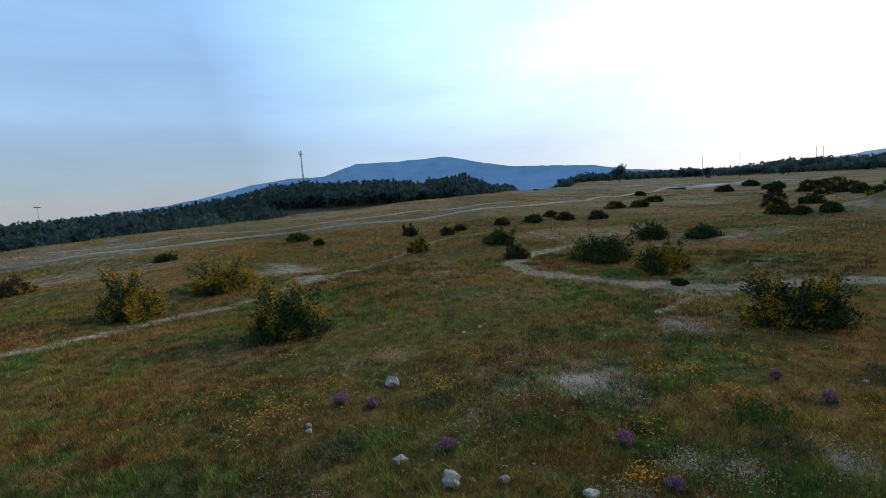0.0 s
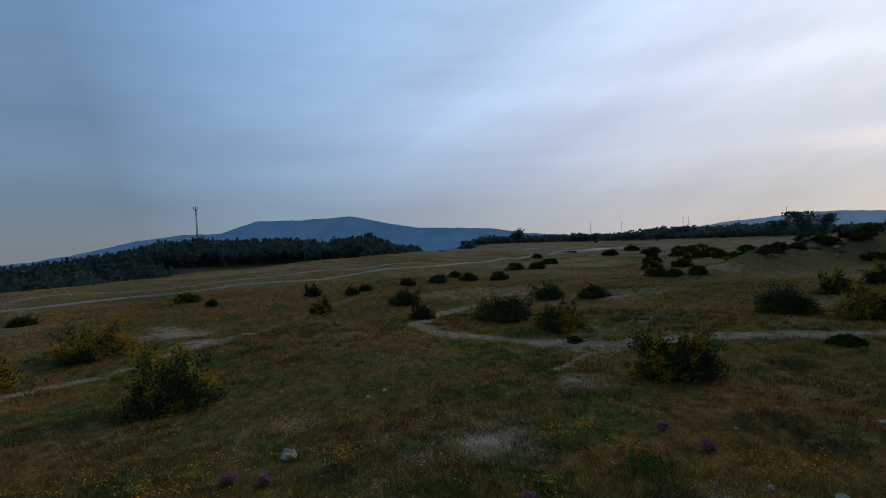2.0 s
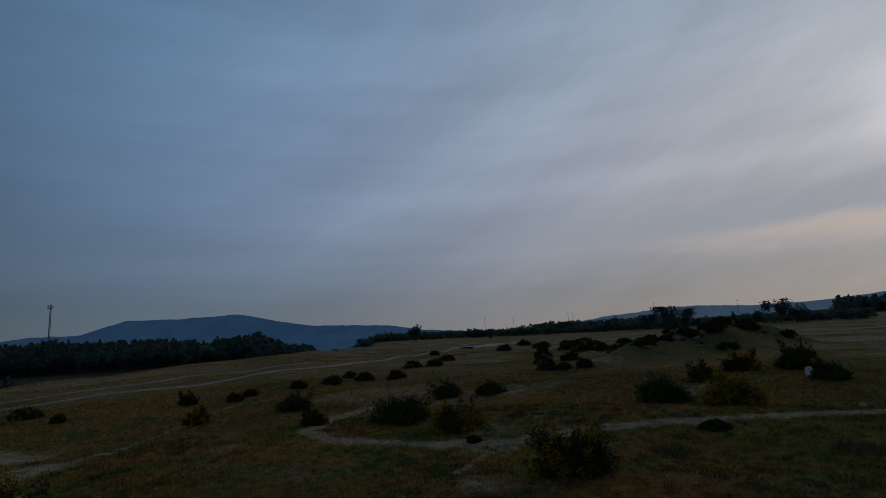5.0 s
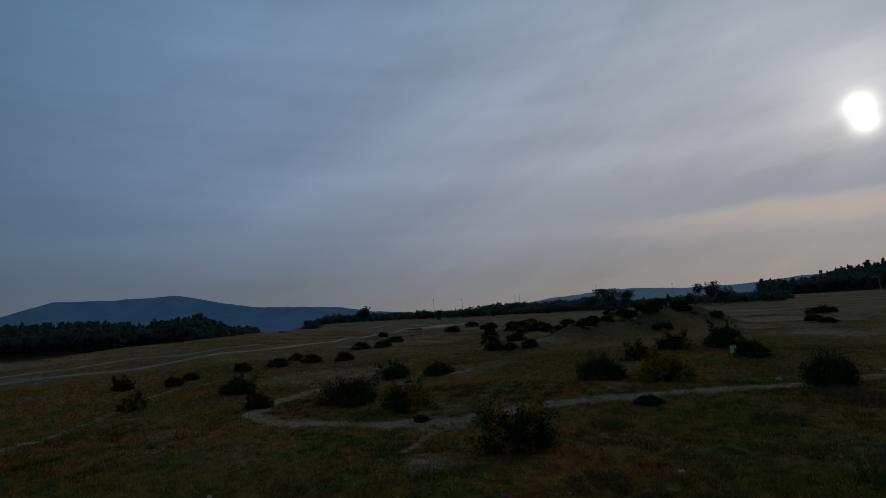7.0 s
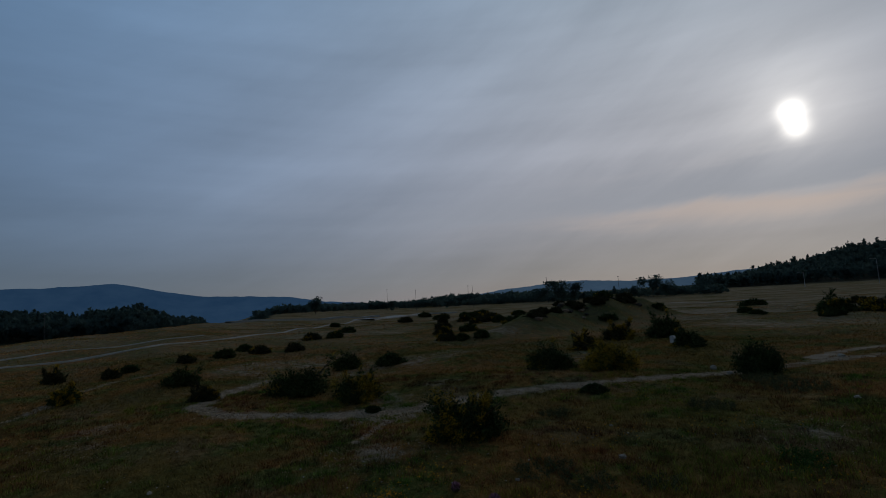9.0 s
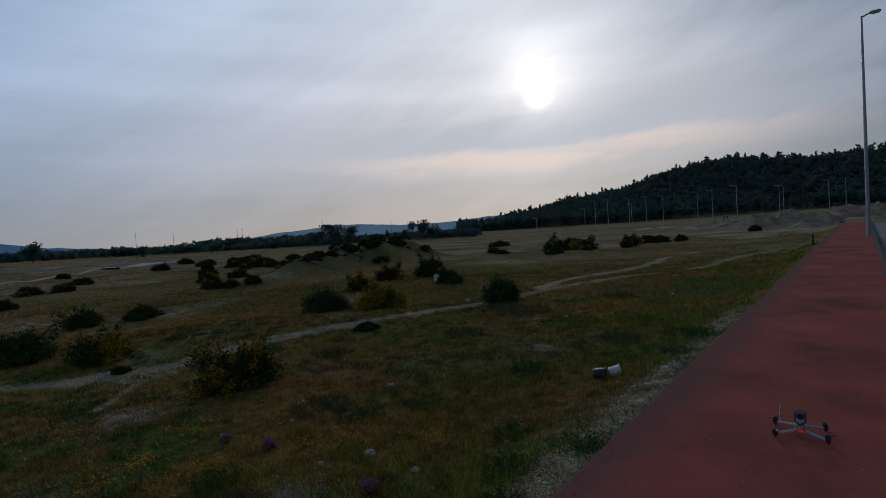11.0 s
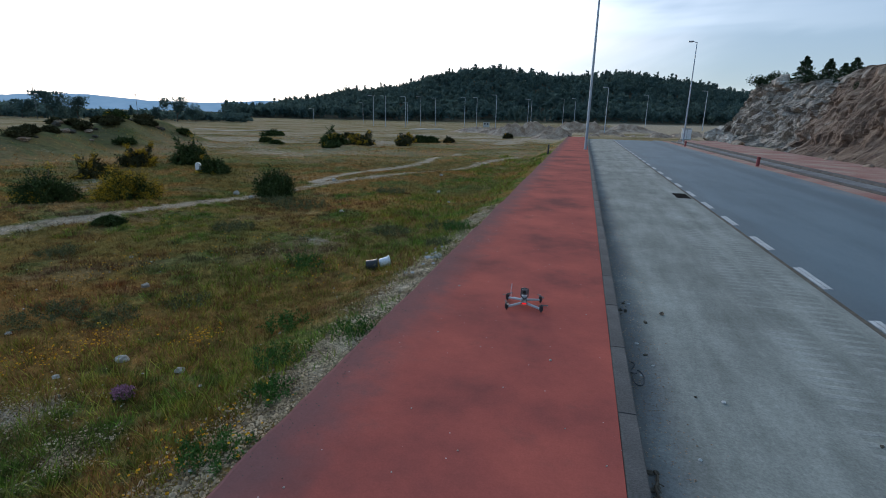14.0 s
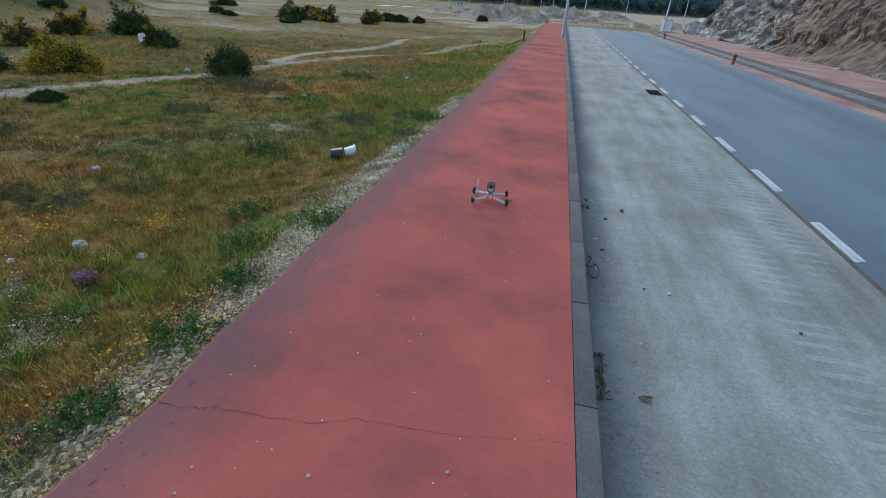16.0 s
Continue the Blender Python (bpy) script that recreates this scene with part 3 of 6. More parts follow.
def add_rod(bm, a, b, r0, r1=None, sides=8):
    a, b = Vector(a), Vector(b)
    r1 = r0 if r1 is None else r1
    made = bmesh.ops.create_cone(bm, cap_ends=True, segments=sides, radius1=r0, radius2=r1, depth=(b - a).length)["verts"]
    bmesh.ops.transform(bm, matrix=Matrix.Translation((a + b) / 2) @ (b - a).to_track_quat("Z", "Y").to_matrix().to_4x4(), verts=made)
    return made


def add_tube(bm, points, r, sides=6):
    """A bent wire through the points."""
    rings = []
    for i, p in enumerate(points):
        way = Vector(points[min(i + 1, len(points) - 1)]) - Vector(points[max(i - 1, 0)])
        q = way.to_track_quat("Z", "Y")
        rings.append([bm.verts.new(Vector(p) + q @ Vector((r * math.cos(2 * math.pi * k / sides), r * math.sin(2 * math.pi * k / sides), 0))) for k in range(sides)])
    for a, b in zip(rings, rings[1:]):
        for k in range(sides):
            bm.faces.new((a[k], a[(k + 1) % sides], b[(k + 1) % sides], b[k]))
    bm.faces.new(rings[0][::-1])
    bm.faces.new(rings[-1])


def z_at(x, y):
    return float(ground(x, y))


def polar(az, r):
    return r * math.sin(radians(az)), r * math.cos(radians(az))


# ---- the land ----
TRACKS = ((0.35, ((-3.8, 31.5), (-5.0, 23.3), (-6.7, 17.8), (-8.3, 14.6), (-9.0, 11.8), (-9.1, 9.7), (-9.4, 8.0), (-10.1, 6.3), (-10.4, 4.9), (-10.4, 3.8), (-11.0, 2.5), (-11.5, 1.2), (-12.0, 0.1), (-13.2, -0.3), (-15.2, 0.3), (-17.0, 1.6))),
    (0.17, ((-21.5, -1.5), (-20.3, -3.0), (-16.8, -3.6), (-14.1, -4.7), (-12.5, -5.4), (-10.4, -6.0), (-9.2, -7.1), (-6.8, -7.6), (-5.2, -9.1))),
    (0.34, ((-7.8, 33.0), (-7.8, 24.9), (-8.8, 19.3), (-8.5, 15.3))),
    (1.96, ((-7.2, 49.2), (-6.9, 60.4), (-2.9, 71.1), (2.8, 101.8))),
    (0.07, ((-8.3, 2.1), (-9.7, 3.1), (-9.9, 4.2))))
PATCHES = ((-5.31, 0.54, 0.78, 0.68), (-5.24, -0.12, 0.42, 0.6), (-4.64, -0.43, 0.4, 0.6), (-3.84, 2.34, 0.23, 0.75), (-3.75, 1.5, 0.16, 0.69), (-3.79, 1.15, 0.15, 0.62),
    (-3.33, 0.7, 0.16, 0.77), (-3.1, 2.09, 0.15, 0.62), (-7.52, 2.14, 0.56, 0.69), (-6.43, -1.82, 0.24, 0.44), (-6.26, -0.02, 0.34, 0.5), (-3.14, -1.69, 0.12, 0.62),
    (-13.9, -6.9, 1.23, 0.8), (-12.4, -5.5, 0.85, 0.9), (-15.0, -7.8, 0.94, 0.6), (-11.9, -2.1, 0.76, 0.55), (-10.6, -2.0, 0.58, 0.5), (-11.7, 3.8, 1.02, 0.6),
    (-10.1, 3.1, 0.85, 0.6), (-15.8, 26.5, 2.88, 0.6), (-18.3, 26.2, 3.55, 0.6), (-24.0, 31.2, 4.81, 0.6), (-31.0, 40.6, 8.53, 0.7), (-17.6, 43.7, 5.02, 0.7),
    (-10.0, 56.7, 5.47, 0.8), (-4.3, 61.9, 6.4, 0.9), (-13.8, 65.9, 6.53, 0.9), (-23.5, 71.2, 9.73, 0.8), (-4.5, 7.7, 0.58, 0.5), (-24.3, 14.5, 1.64, 0.8),
    (-25.3, 16.4, 1.69, 0.75), (-24.1, 18.1, 1.5, 0.85), (-27.9, 22.0, 1.26, 0.8), (4.4, 105.0, 13.68, 1.0), (16.4, 95.9, 13.89, 1.0), (-37.3, 72.6, 9.08, 0.7),
    (-35.1, 24.8, 6.01, 0.45), (-25.7, 8.7, 2.91, 0.35), (-20.6, -22.7, 4.86, 0.5), (-27.2, -9.9, 3.41, 0.45), (-32.5, -2.5, 3.64, 0.5), (-12.4, 5.3, 1.11, 0.4))


def bare_at(x, y):
    x, y = np.asarray(x, float), np.asarray(y, float)
    out = np.zeros_like(x)
    for half, course in TRACKS:
        for a, b in zip(course, course[1:]):
            d, _ = seg_dist(x, y, a, b)
            out = np.maximum(out, 0.92 + 0.18 * np.sin(x * 1.9 + y) * np.sin(x * 0.7 - 1.3 * y) - 0.62 * (d / half) ** 2)
    for px, py, rad, s in PATCHES:
        out = np.maximum(out, s * np.exp(-(((x - px) ** 2 + (y - py) ** 2) / rad ** 2)))
    az, r = np.degrees(np.arctan2(x, y)), np.hypot(x, y)
    streaks = 0.24 + 0.28 * np.sin(r * 0.28 + 2.0 * np.sin(az * 0.1)) + 0.2 * np.sin(r * 0.72 + az * 0.22)
    out = np.maximum(out, streaks * smooth((r - 28) / 22) * (0.55 + 0.45 * smooth((az + 62) / 20)) * smooth((84 - np.abs(az + 42)) / 26) * np.where(r < 330, 1, 0))
    out = np.maximum(out, 0.26 * smooth((r - 14) / 30) * smooth((330 - r) / 60))
    blot = np.sin(x * 0.31 + 1.7 * np.sin(y * 0.23)) + np.sin(y * 0.27 + 1.3 * np.sin(x * 0.19)) + 0.6 * np.sin(x * 0.9 + y * 0.7)
    out = np.maximum(out, 0.5 * smooth((blot - 0.4) / 1.3) * smooth((r - 11) / 9) * smooth((330 - r) / 60) * smooth((-2.3 - x) / 2))
    berm = np.min([seg_dist(x, y, a, b)[0] for a, b in zip(RIDGE[1:], RIDGE[2:])], axis=0)
    out = out * (0.15 + 0.85 * smooth(berm / 4.5))
    # gravel strip beside the red path
    strip = np.where((y > -8) & (y < 6.5), np.exp(-(((x + 1.84 + 0.09 * np.sin(y * 2.2)) / 0.27) ** 2)) * (0.62 + 0.2 * np.sin(y * 2.3 + 1)), 0)
    strip2 = np.where((y >= 6.5) & (y < 11), 0.55 * np.exp(-(((x + 1.84) / 0.25) ** 2)), 0)
    right = np.where((x > 13.0) & (y > -40), 1.0, 0)
    return np.clip(np.maximum.reduce([out, strip, strip2, right]), 0, 1.2)


def land_z(x, y):
    """The ground, cut away under the paved strips."""
    z = ground(x, y)
    r = np.hypot(x, y)
    inside = np.minimum(x + 1.5, 13.4 - x) - 0.022 * r
    cut = smooth(inside / 0.12) * np.where((y > -55) & (y < 57), 1, 0)
    flat = np.where((x > -1.45) & (x < 45) & (y < 100), -0.13, z)
    blend = smooth((x + 1.75) / 0.3) * smooth((45 - x) / 12) * smooth((100 - y) / 20)
    z = z + (flat - z) * blend
    return z - 0.45 * cut


def make_land():
    radii = [0.0, 0.5, 0.9, 1.3]
    while radii[-1] < 4300:
        radii.append(radii[-1] * (1.026 if radii[-1] < 130 else 1.05) + 0.02)
    az = np.concatenate([np.arange(-158, 46, 0.5), np.arange(46, 202, 3.0)])
    rr, aa = np.meshgrid(np.array(radii[1:]), np.radians(az), indexing="ij")
    x, y = rr * np.sin(aa), rr * np.cos(aa)
    z = land_z(x, y)
    n_r, n_a = x.shape
    verts = np.concatenate([[[0, 0, float(land_z(0.0, 0.0))]], np.stack([x, y, z], -1).reshape(-1, 3)])
    i, j = np.meshgrid(np.arange(n_r - 1), np.arange(n_a), indexing="ij")
    k = (j + 1) % n_a
    quads = np.stack([1 + i * n_a + j, 1 + (i + 1) * n_a + j, 1 + (i + 1) * n_a + k, 1 + i * n_a + k], -1).reshape(-1, 4)[:, ::-1]
    faces = quads.tolist() + [(0, 1 + (q + 1) % n_a, 1 + q) for q in range(n_a)]
    ob = mesh_ob("ground", verts, faces, M_GROUND, smooth_faces=True)
    at = ob.data.attributes.new("bare", "FLOAT", "POINT")
    vals = bare_at(verts[:, 0], verts[:, 1])
    at.data.foreach_set("value", vals.astype(np.float32))
    at = ob.data.attributes.new("wood", "FLOAT", "POINT")
    r, b = np.hypot(verts[:, 0], verts[:, 1]), np.degrees(np.arctan2(verts[:, 0], verts[:, 1]))
    vals = np.maximum(smooth((r - 335) / 25) * (b > -42) * (b < 20), smooth((r - 80) / 25) * (b < -90))
    at.data.foreach_set("value", vals.astype(np.float32))
    at = ob.data.attributes.new("dry", "FLOAT", "POINT")
    at.data.foreach_set("value", (0.66 * smooth((r - 12) / 36)).astype(np.float32))
    at = ob.data.attributes.new("lush", "FLOAT", "POINT")
    berm = np.min([seg_dist(verts[:, 0], verts[:, 1], p, q)[0] for p, q in zip(RIDGE[1:], RIDGE[2:])], axis=0)
    at.data.foreach_set("value", smooth(1.3 - berm / 3.8).astype(np.float32))
    return tagged(ob, "rough meadow of green and rust grass with stony bare patches", "ground", kind="structure")


land = make_land()


def strip(name, x0, x1, z, y0, y1, mat, depth=0.4, step=1.0, label="", category=""):
    """A long straight paved band."""
    ys = np.arange(y0, y1 + 0.01, step)
    v, f = [], []
    for y in ys:
        v += [(x0, y, z), (x1, y, z), (x1, y, z - depth), (x0, y, z - depth)]
    for i in range(len(ys) - 1):
        a, b = 4 * i, 4 * i + 4
        f += [(a, a + 1, b + 1, b), (a + 1, a + 2, b + 2, b + 1), (a + 3, a, b, b + 3)]
    f += [(0, 3, 2, 1), (4 * len(ys) - 4, 4 * len(ys) - 3, 4 * len(ys) - 2, 4 * len(ys) - 1)]
    ob = mesh_ob(name, v, f, mat)
    return tagged(ob, label, category, kind="structure")


def red_path():
    """Painted walkway with a slightly broken outer edge."""
    ys = np.concatenate([np.arange(-40, -2, 0.5), np.arange(-2, 12, 0.06), np.arange(12, 58.2, 0.3)])
    rnd = np.random.RandomState(5)
    wob = np.convolve(rnd.normal(0, 1, len(ys) + 8), np.ones(9) / 9, "valid") * 0.025
    v, f = [], []
    for y, w in zip(ys, wob):
        v += [(-1.62 + w, y, -0.006), (-1.60 + w, y, 0.0), (0.368, y, 0.0), (0.368, y, -0.4), (-1.62 + w, y, -0.4)]
    for i in range(len(ys) - 1):
        a, b = 5 * i, 5 * i + 5
        for k in range(4):
            f.append((a + k, a + k + 1, b + k + 1, b + k))
        f.append((a + 4, a, b, b + 4))
    ob = mesh_ob("walkway", v, f, M_RED)
    return tagged(ob, "faded red painted concrete walkway with dark stains", "walkway", kind="structure")


walkway = red_path()
parking = strip("parking_strip", 0.488, 2.93, -0.14, -40, 57, M_CONCRETE, label="grey concrete parking strip with tyre tread prints", category="parking strip")
road = strip("road", 3.0, 7.95, -0.15, -40, 60, M_ASPHALT, label="worn grey asphalt road with a dashed white edge line", category="road")
edging = strip("edging", 2.93, 3.0, -0.147, -40, 57, M_CLOD, depth=0.3, label="brown soil line between concrete and asphalt", category="edging")
margin = strip("sandy_margin", 7.95, 8.6, -0.146, -40, 58, M_PINK, label="reddish sandy strip between the asphalt and the far kerb", category="margin")
drain = strip("gutter", 8.76, 9.55, -0.11, -40, 56, M_GUTTER, label="pale concrete gutter beside the road", category="gutter")
pavement = strip("pavement", 9.82, 13.6, -0.06, -40, 60, M_PINK, label="dusty red pavement at the foot of the cut bank", category="pavement")


def crack():
    rnd = np.random.RandomState(11)
    xs = np.arange(-1.58, 0.36, 0.035)
    y = 1.715 + 0.15 * xs + 0.016 * np.sin(xs * 9.0) + np.cumsum(rnd.normal(0, 0.007, len(xs))) + rnd.normal(0, 0.006, len(xs))
    v, f = [], []
    for x, yy in zip(xs, y):
        w = rnd.uniform(0.0002, 0.0015) * (1.0 if x < -0.5 else 0.6)
        v += [(x, yy - w, 0.002), (x, yy + w, 0.002)]
    for i in range(len(xs) - 1):
        f.append((2 * i, 2 * i + 2, 2 * i + 3, 2 * i + 1))
    return mesh_ob("crack", v, f, M_IRON, walkway, "thin dark crack across the walkway")


crack()


def street_lamp(x, y, z, height, turn, reach=1.1, thick=0.09, group="street lamps", label="tall grey steel street lamp with a flat lamp head", metal=None):
    metal = metal or M_STEEL
    root = thing("street_lamp", x, y, z, turn, label, "street lamp", group)
    bm = bmesh.new()
    add_rod(bm, (0, 0, -0.3), (0, 0, height * 0.5), thick, thick * 0.8, 12)
    add_rod(bm, (0, 0, height * 0.5), (0, 0, height - 0.05), thick * 0.8, thick * 0.5, 12)
    part("pole", bm, metal, root)
    bm = bmesh.new()
    add_box(bm, -thick * 1.3, -thick * 1.3, 0.0, thick * 1.3, thick * 1.3, 0.04, 0.01)
    part("base_plate", bm, M_STEEL, root)
    bm = bmesh.new()
    add_rod(bm, (0, 0, height - 0.1), (-reach * 0.45, 0, height + 0.03), thick * 0.45, thick * 0.4, 8)
    part("arm", bm, M_STEEL, root)
    bm = bmesh.new()
    add_box(bm, -reach, -0.14, height - 0.03, -reach * 0.4, 0.14, height + 0.08, 0.035)
    head = part("lamp_head", bm, metal, root)
    bm = bmesh.new()
    add_box(bm, -reach * 0.95, -0.11, height - 0.05, -reach * 0.55, 0.11, height - 0.034, 0.006)
    part("diffuser", bm, M_GLASSY, head, "pale lamp glass")
    return root


street_lamp(0.21, 33.5, 0.0, 11.1, 180, 0.75, 0.09, label="tall blue-grey steel street lamp standing on the kerb")
street_lamp(9.6, 55.2, -0.12, 9.3, 0, 0.75, 0.08, label="grey steel street lamp beside the far pavement")
street_lamp(3.2, 86.0, -0.2, 7.0, 0, 0.9, 0.08)
FAR_LAMPS = ((-29.33, 0.52, 240.0), (-22.95, 2.02, 184.0), (-21.65, 2.02, 184.0), (-19.48, 2.03, 180.0), (-19.25, 1.41, 240.0), (-17.79, 2.04, 208.0), (-16.16, 1.94, 212.0), (-12.93, 2.08, 216.0),
    (-11.61, 2.1, 212.0), (-9.49, 2.39, 164.0), (-6.01, 2.02, 216.0), (-5.68, 1.98, 240.0), (-2.28, 2.11, 220.0), (-1.08, 2.17, 220.0), (6.09, 2.57, 184.0), (11.43, 2.97, 152.0),
    (-24.09, 1.28, 248.0))
for far_az, far_el, far_r in FAR_LAMPS:
    lx, ly = polar(far_az, far_r)
    lz = z_at(lx, ly)
    street_lamp(lx, ly, lz, EYE + far_r * math.tan(radians(far_el)) - lz, 40, 2.0, 0.11, "far street lamps", "distant street lamp against the wooded hill")
THIN_POLES = ((-137.61, 0.69, 50.0), (-119.53, 0.36, 50.0), (-103.44, 0.98, 72.0), (-71.45, 1.58, 132.0), (-68.22, 1.33, 136.0), (-62.23, 1.46, 136.0), (-61.73, 1.43, 139.0), (-45.79, 1.37, 128.0),
    (-127.97, -0.67, 50.0), (-53.37, 1.83, 152.0))
for far_az, far_el, far_r in THIN_POLES:
    lx, ly = polar(far_az, far_r)
    lz = z_at(lx, ly)
    root = thing("pole", lx, ly, lz, 0, "thin grey pole standing far out on the plain", "pole", "thin far poles")
    bm = bmesh.new()
    top = EYE + far_r * math.tan(radians(far_el)) - lz
    add_rod(bm, (0, 0, -0.4), (0, 0, top), 0.0008 * far_r * 0.5, 0.0005 * far_r * 0.5, 6)
    part("shaft", bm, M_POLE, root)
    bm = bmesh.new()
    add_box(bm, -0.25, -0.05, top - 0.02, 0.25, 0.05, top + 0.06)
    part("lamp_head", bm, M_POLE, root)


def mast():
    x, y = polar(-114.0, 330)
    z = z_at(x, y)
    top = EYE + 330 * math.tan(radians(5.0)) - z
    root = thing("radio_mast", x, y, z, 0, "slender pale radio mast on the wooded ridge", "mast")
    bm = bmesh.new()
    for k in range(3):
        a = 2 * math.pi * k / 3
        add_rod(bm, (0.5 * math.cos(a), 0.5 * math.sin(a), -1), (0.3 * math.cos(a), 0.3 * math.sin(a), top), 0.13, 0.1, 6)
    part("leg_frame", bm, M_POLE, root)
    bm = bmesh.new()
    n = int(top / 1.4)
    for i in range(n):
        for k in range(3):
            r0, r1 = 0.5 - 0.2 * i / n, 0.5 - 0.2 * (i + 1) / n
            a, b = 2 * math.pi * k / 3, 2 * math.pi * (k + 1) / 3
            add_rod(bm, (r0 * math.cos(a), r0 * math.sin(a), i * 1.4), (r1 * math.cos(b), r1 * math.sin(b), (i + 1) * 1.4), 0.06, 0.06, 4)
    part("lattice", bm, M_POLE, root)
    for k in range(3):
        bm = bmesh.new()
        a = 2 * math.pi * k / 3 + 0.5
        add_box(bm, -0.25, -0.12, -1.0, 0.25, 0.12, 1.0, 0.04, Matrix.Translation((1.15 * math.cos(a), 1.15 * math.sin(a), top - 1.0)) @ Matrix.Rotation(a, 4, "Z"))
        part("antenna", bm, M_PALE, root)
    bm = bmesh.new()
    add_rod(bm, (0, 0, top - 2.1), (0, 0, top - 1.95), 1.25, 1.25, 12)
    part("platform", bm, M_STEEL, root)


mast()


def mountain(name, profile, r, seed, label, mat):
    """A far range whose crest follows the heights given by bearing."""
    az = np.arange(profile[0][0], profile[-1][0], 0.15)
    el = np.interp(az, [p[0] for p in profile], [p[1] for p in profile])
    rnd = np.random.RandomState(seed)
    rough = np.convolve(rnd.normal(0, 1, len(az) + 4), np.ones(5) / 5, "valid") * 0.035
    v, f = [], []
    rows = 8
    for a, e, w in zip(az, el, rough):
        for k in range(rows):
            s = k / (rows - 1)
            rr = r - (1 - s) * r * 0.14 * (1 + 0.2 * math.sin(a * 1.3 + k))
            top = EYE + rr * math.tan(radians(e + w))
            x, y = polar(a, rr)
            v.append((x, y, -60 + (top + 60) * s ** 0.8))
    for i in range(len(az) - 1):
        for k in range(rows - 1):
            f.append((i * rows + k, (i + 1) * rows + k, (i + 1) * rows + k + 1, i * rows + k + 1))
    ob = mesh_ob(name, v, f, mat, smooth_faces=True)
    return tagged(ob, label, "mountain", kind="structure")


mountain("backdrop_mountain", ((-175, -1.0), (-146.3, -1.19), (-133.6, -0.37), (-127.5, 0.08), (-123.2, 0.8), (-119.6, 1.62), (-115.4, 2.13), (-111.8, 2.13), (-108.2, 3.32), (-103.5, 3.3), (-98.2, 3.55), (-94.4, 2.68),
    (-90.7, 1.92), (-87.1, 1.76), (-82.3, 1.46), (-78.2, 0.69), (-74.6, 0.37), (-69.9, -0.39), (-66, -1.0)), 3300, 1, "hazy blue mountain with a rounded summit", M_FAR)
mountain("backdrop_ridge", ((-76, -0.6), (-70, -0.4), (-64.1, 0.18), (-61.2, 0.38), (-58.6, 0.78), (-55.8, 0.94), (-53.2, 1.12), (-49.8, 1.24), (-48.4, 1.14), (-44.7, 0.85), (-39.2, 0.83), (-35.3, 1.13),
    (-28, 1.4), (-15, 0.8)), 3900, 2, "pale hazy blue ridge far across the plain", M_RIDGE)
# ---- cut bank, heaps and boulders ----
def fractal(x, y, z, octaves=4):
    return noise.fractal(Vector((x, y, z)), 0.9, 2.1, octaves)


def cut_bank():
    ys = np.arange(14.0, 68.5, 0.1)
    ss = np.linspace(0, 1, 64)
    v, f, rocky = [], [], []
    for y in ys:
        end = 1 - smooth((y - 62) / 5.5)
        base = 13.75 + 0.4 * math.sin(y * 0.16) + 0.35 * math.sin(y * 0.41 + 1) + 1.4 * (1 - float(end))
        crest = (5.45 + 0.3 * math.sin(y * 0.11 + 0.4) + 0.25 * math.sin(y * 0.37) + 0.25 * noise.noise(Vector((y * 0.9, 3, 1)))) * (0.25 + 0.75 * float(end))
        hard = float(smooth((y - 35) / 12))
        for s in ss:
            face = s < 0.74
            if face:
                u = s / 0.74
                if u < 0.2:
                    x, z = base + 1.5 * u / 0.2, -0.25 + 0.95 * (u / 0.2) ** 1.4
                else:
                    x, z = base + 1.5 + 2.1 * ((u - 0.2) / 0.8) ** 1.1, 0.7 + (crest - 0.7) * ((u - 0.2) / 0.8) ** 0.85
                amp = 0.42 * math.sin(math.pi * min(u * 1.05, 1)) + 0.12
            else:
                u = (s - 0.74) / 0.26
                x = base + 3.6 + 24.2 * u ** 1.4
                z = crest + 0.5 * u
                amp = 0.3
            p = Vector((x, y, z))
            d = fractal(x * 0.45, y * 0.35, z * 0.6)
            rough = 0.2 * noise.noise(p * 1.6) + 0.14 * noise.noise(p * 3.7) + 0.09 * noise.noise(p * 8.0)
            rill = (0.26 * abs(math.sin(y * 4.1 + 0.15 * math.sin(z * 0.9 + y * 0.5) + 0.9 * noise.noise(Vector((x * 0.2, y * 0.7, z * 0.25))))) * (0.5 + abs(noise.noise(Vector((3, y * 0.8, z * 0.4))))) + 0.04 * math.sin(y * 11.0 + 0.5 * z)) * (1 - hard) if face else 0.0
            q = Vector((y * 0.5 + 0.35 * z, z * 0.95 - 0.2 * y, x * 0.3))
            blocky = (0.42 * noise.cell(q) + 0.2 * noise.cell(q * 2.3)) * hard * (1 if 0.03 < s < 0.8 else 0)
            v.append((x + amp * d + rough - rill - blocky, y + 0.2 * fractal(x, y * 0.7, z + 9), z + amp * 0.5 * fractal(x * 0.6 + 7, y * 0.6, z) + rough * 0.6 + 0.25 * blocky))
            rocky.append(hard * 0.72 + (0.3 if 0.66 < s < 0.8 else 0))
    n = len(ss)
    for i in range(len(ys) - 1):
        for k in range(n - 1):
            f.append((i * n + k, i * n + k + 1, (i + 1) * n + k + 1, (i + 1) * n + k))
    ob = mesh_ob("cut_bank", v, f, M_BANK)
    at = ob.data.attributes.new("rocky", "FLOAT", "POINT")
    at.data.foreach_set("value", np.array(rocky, np.float32))
    return tagged(ob, "bare cut bank of brown earth and pale broken granite", "bank", kind="structure")


cut_bank()


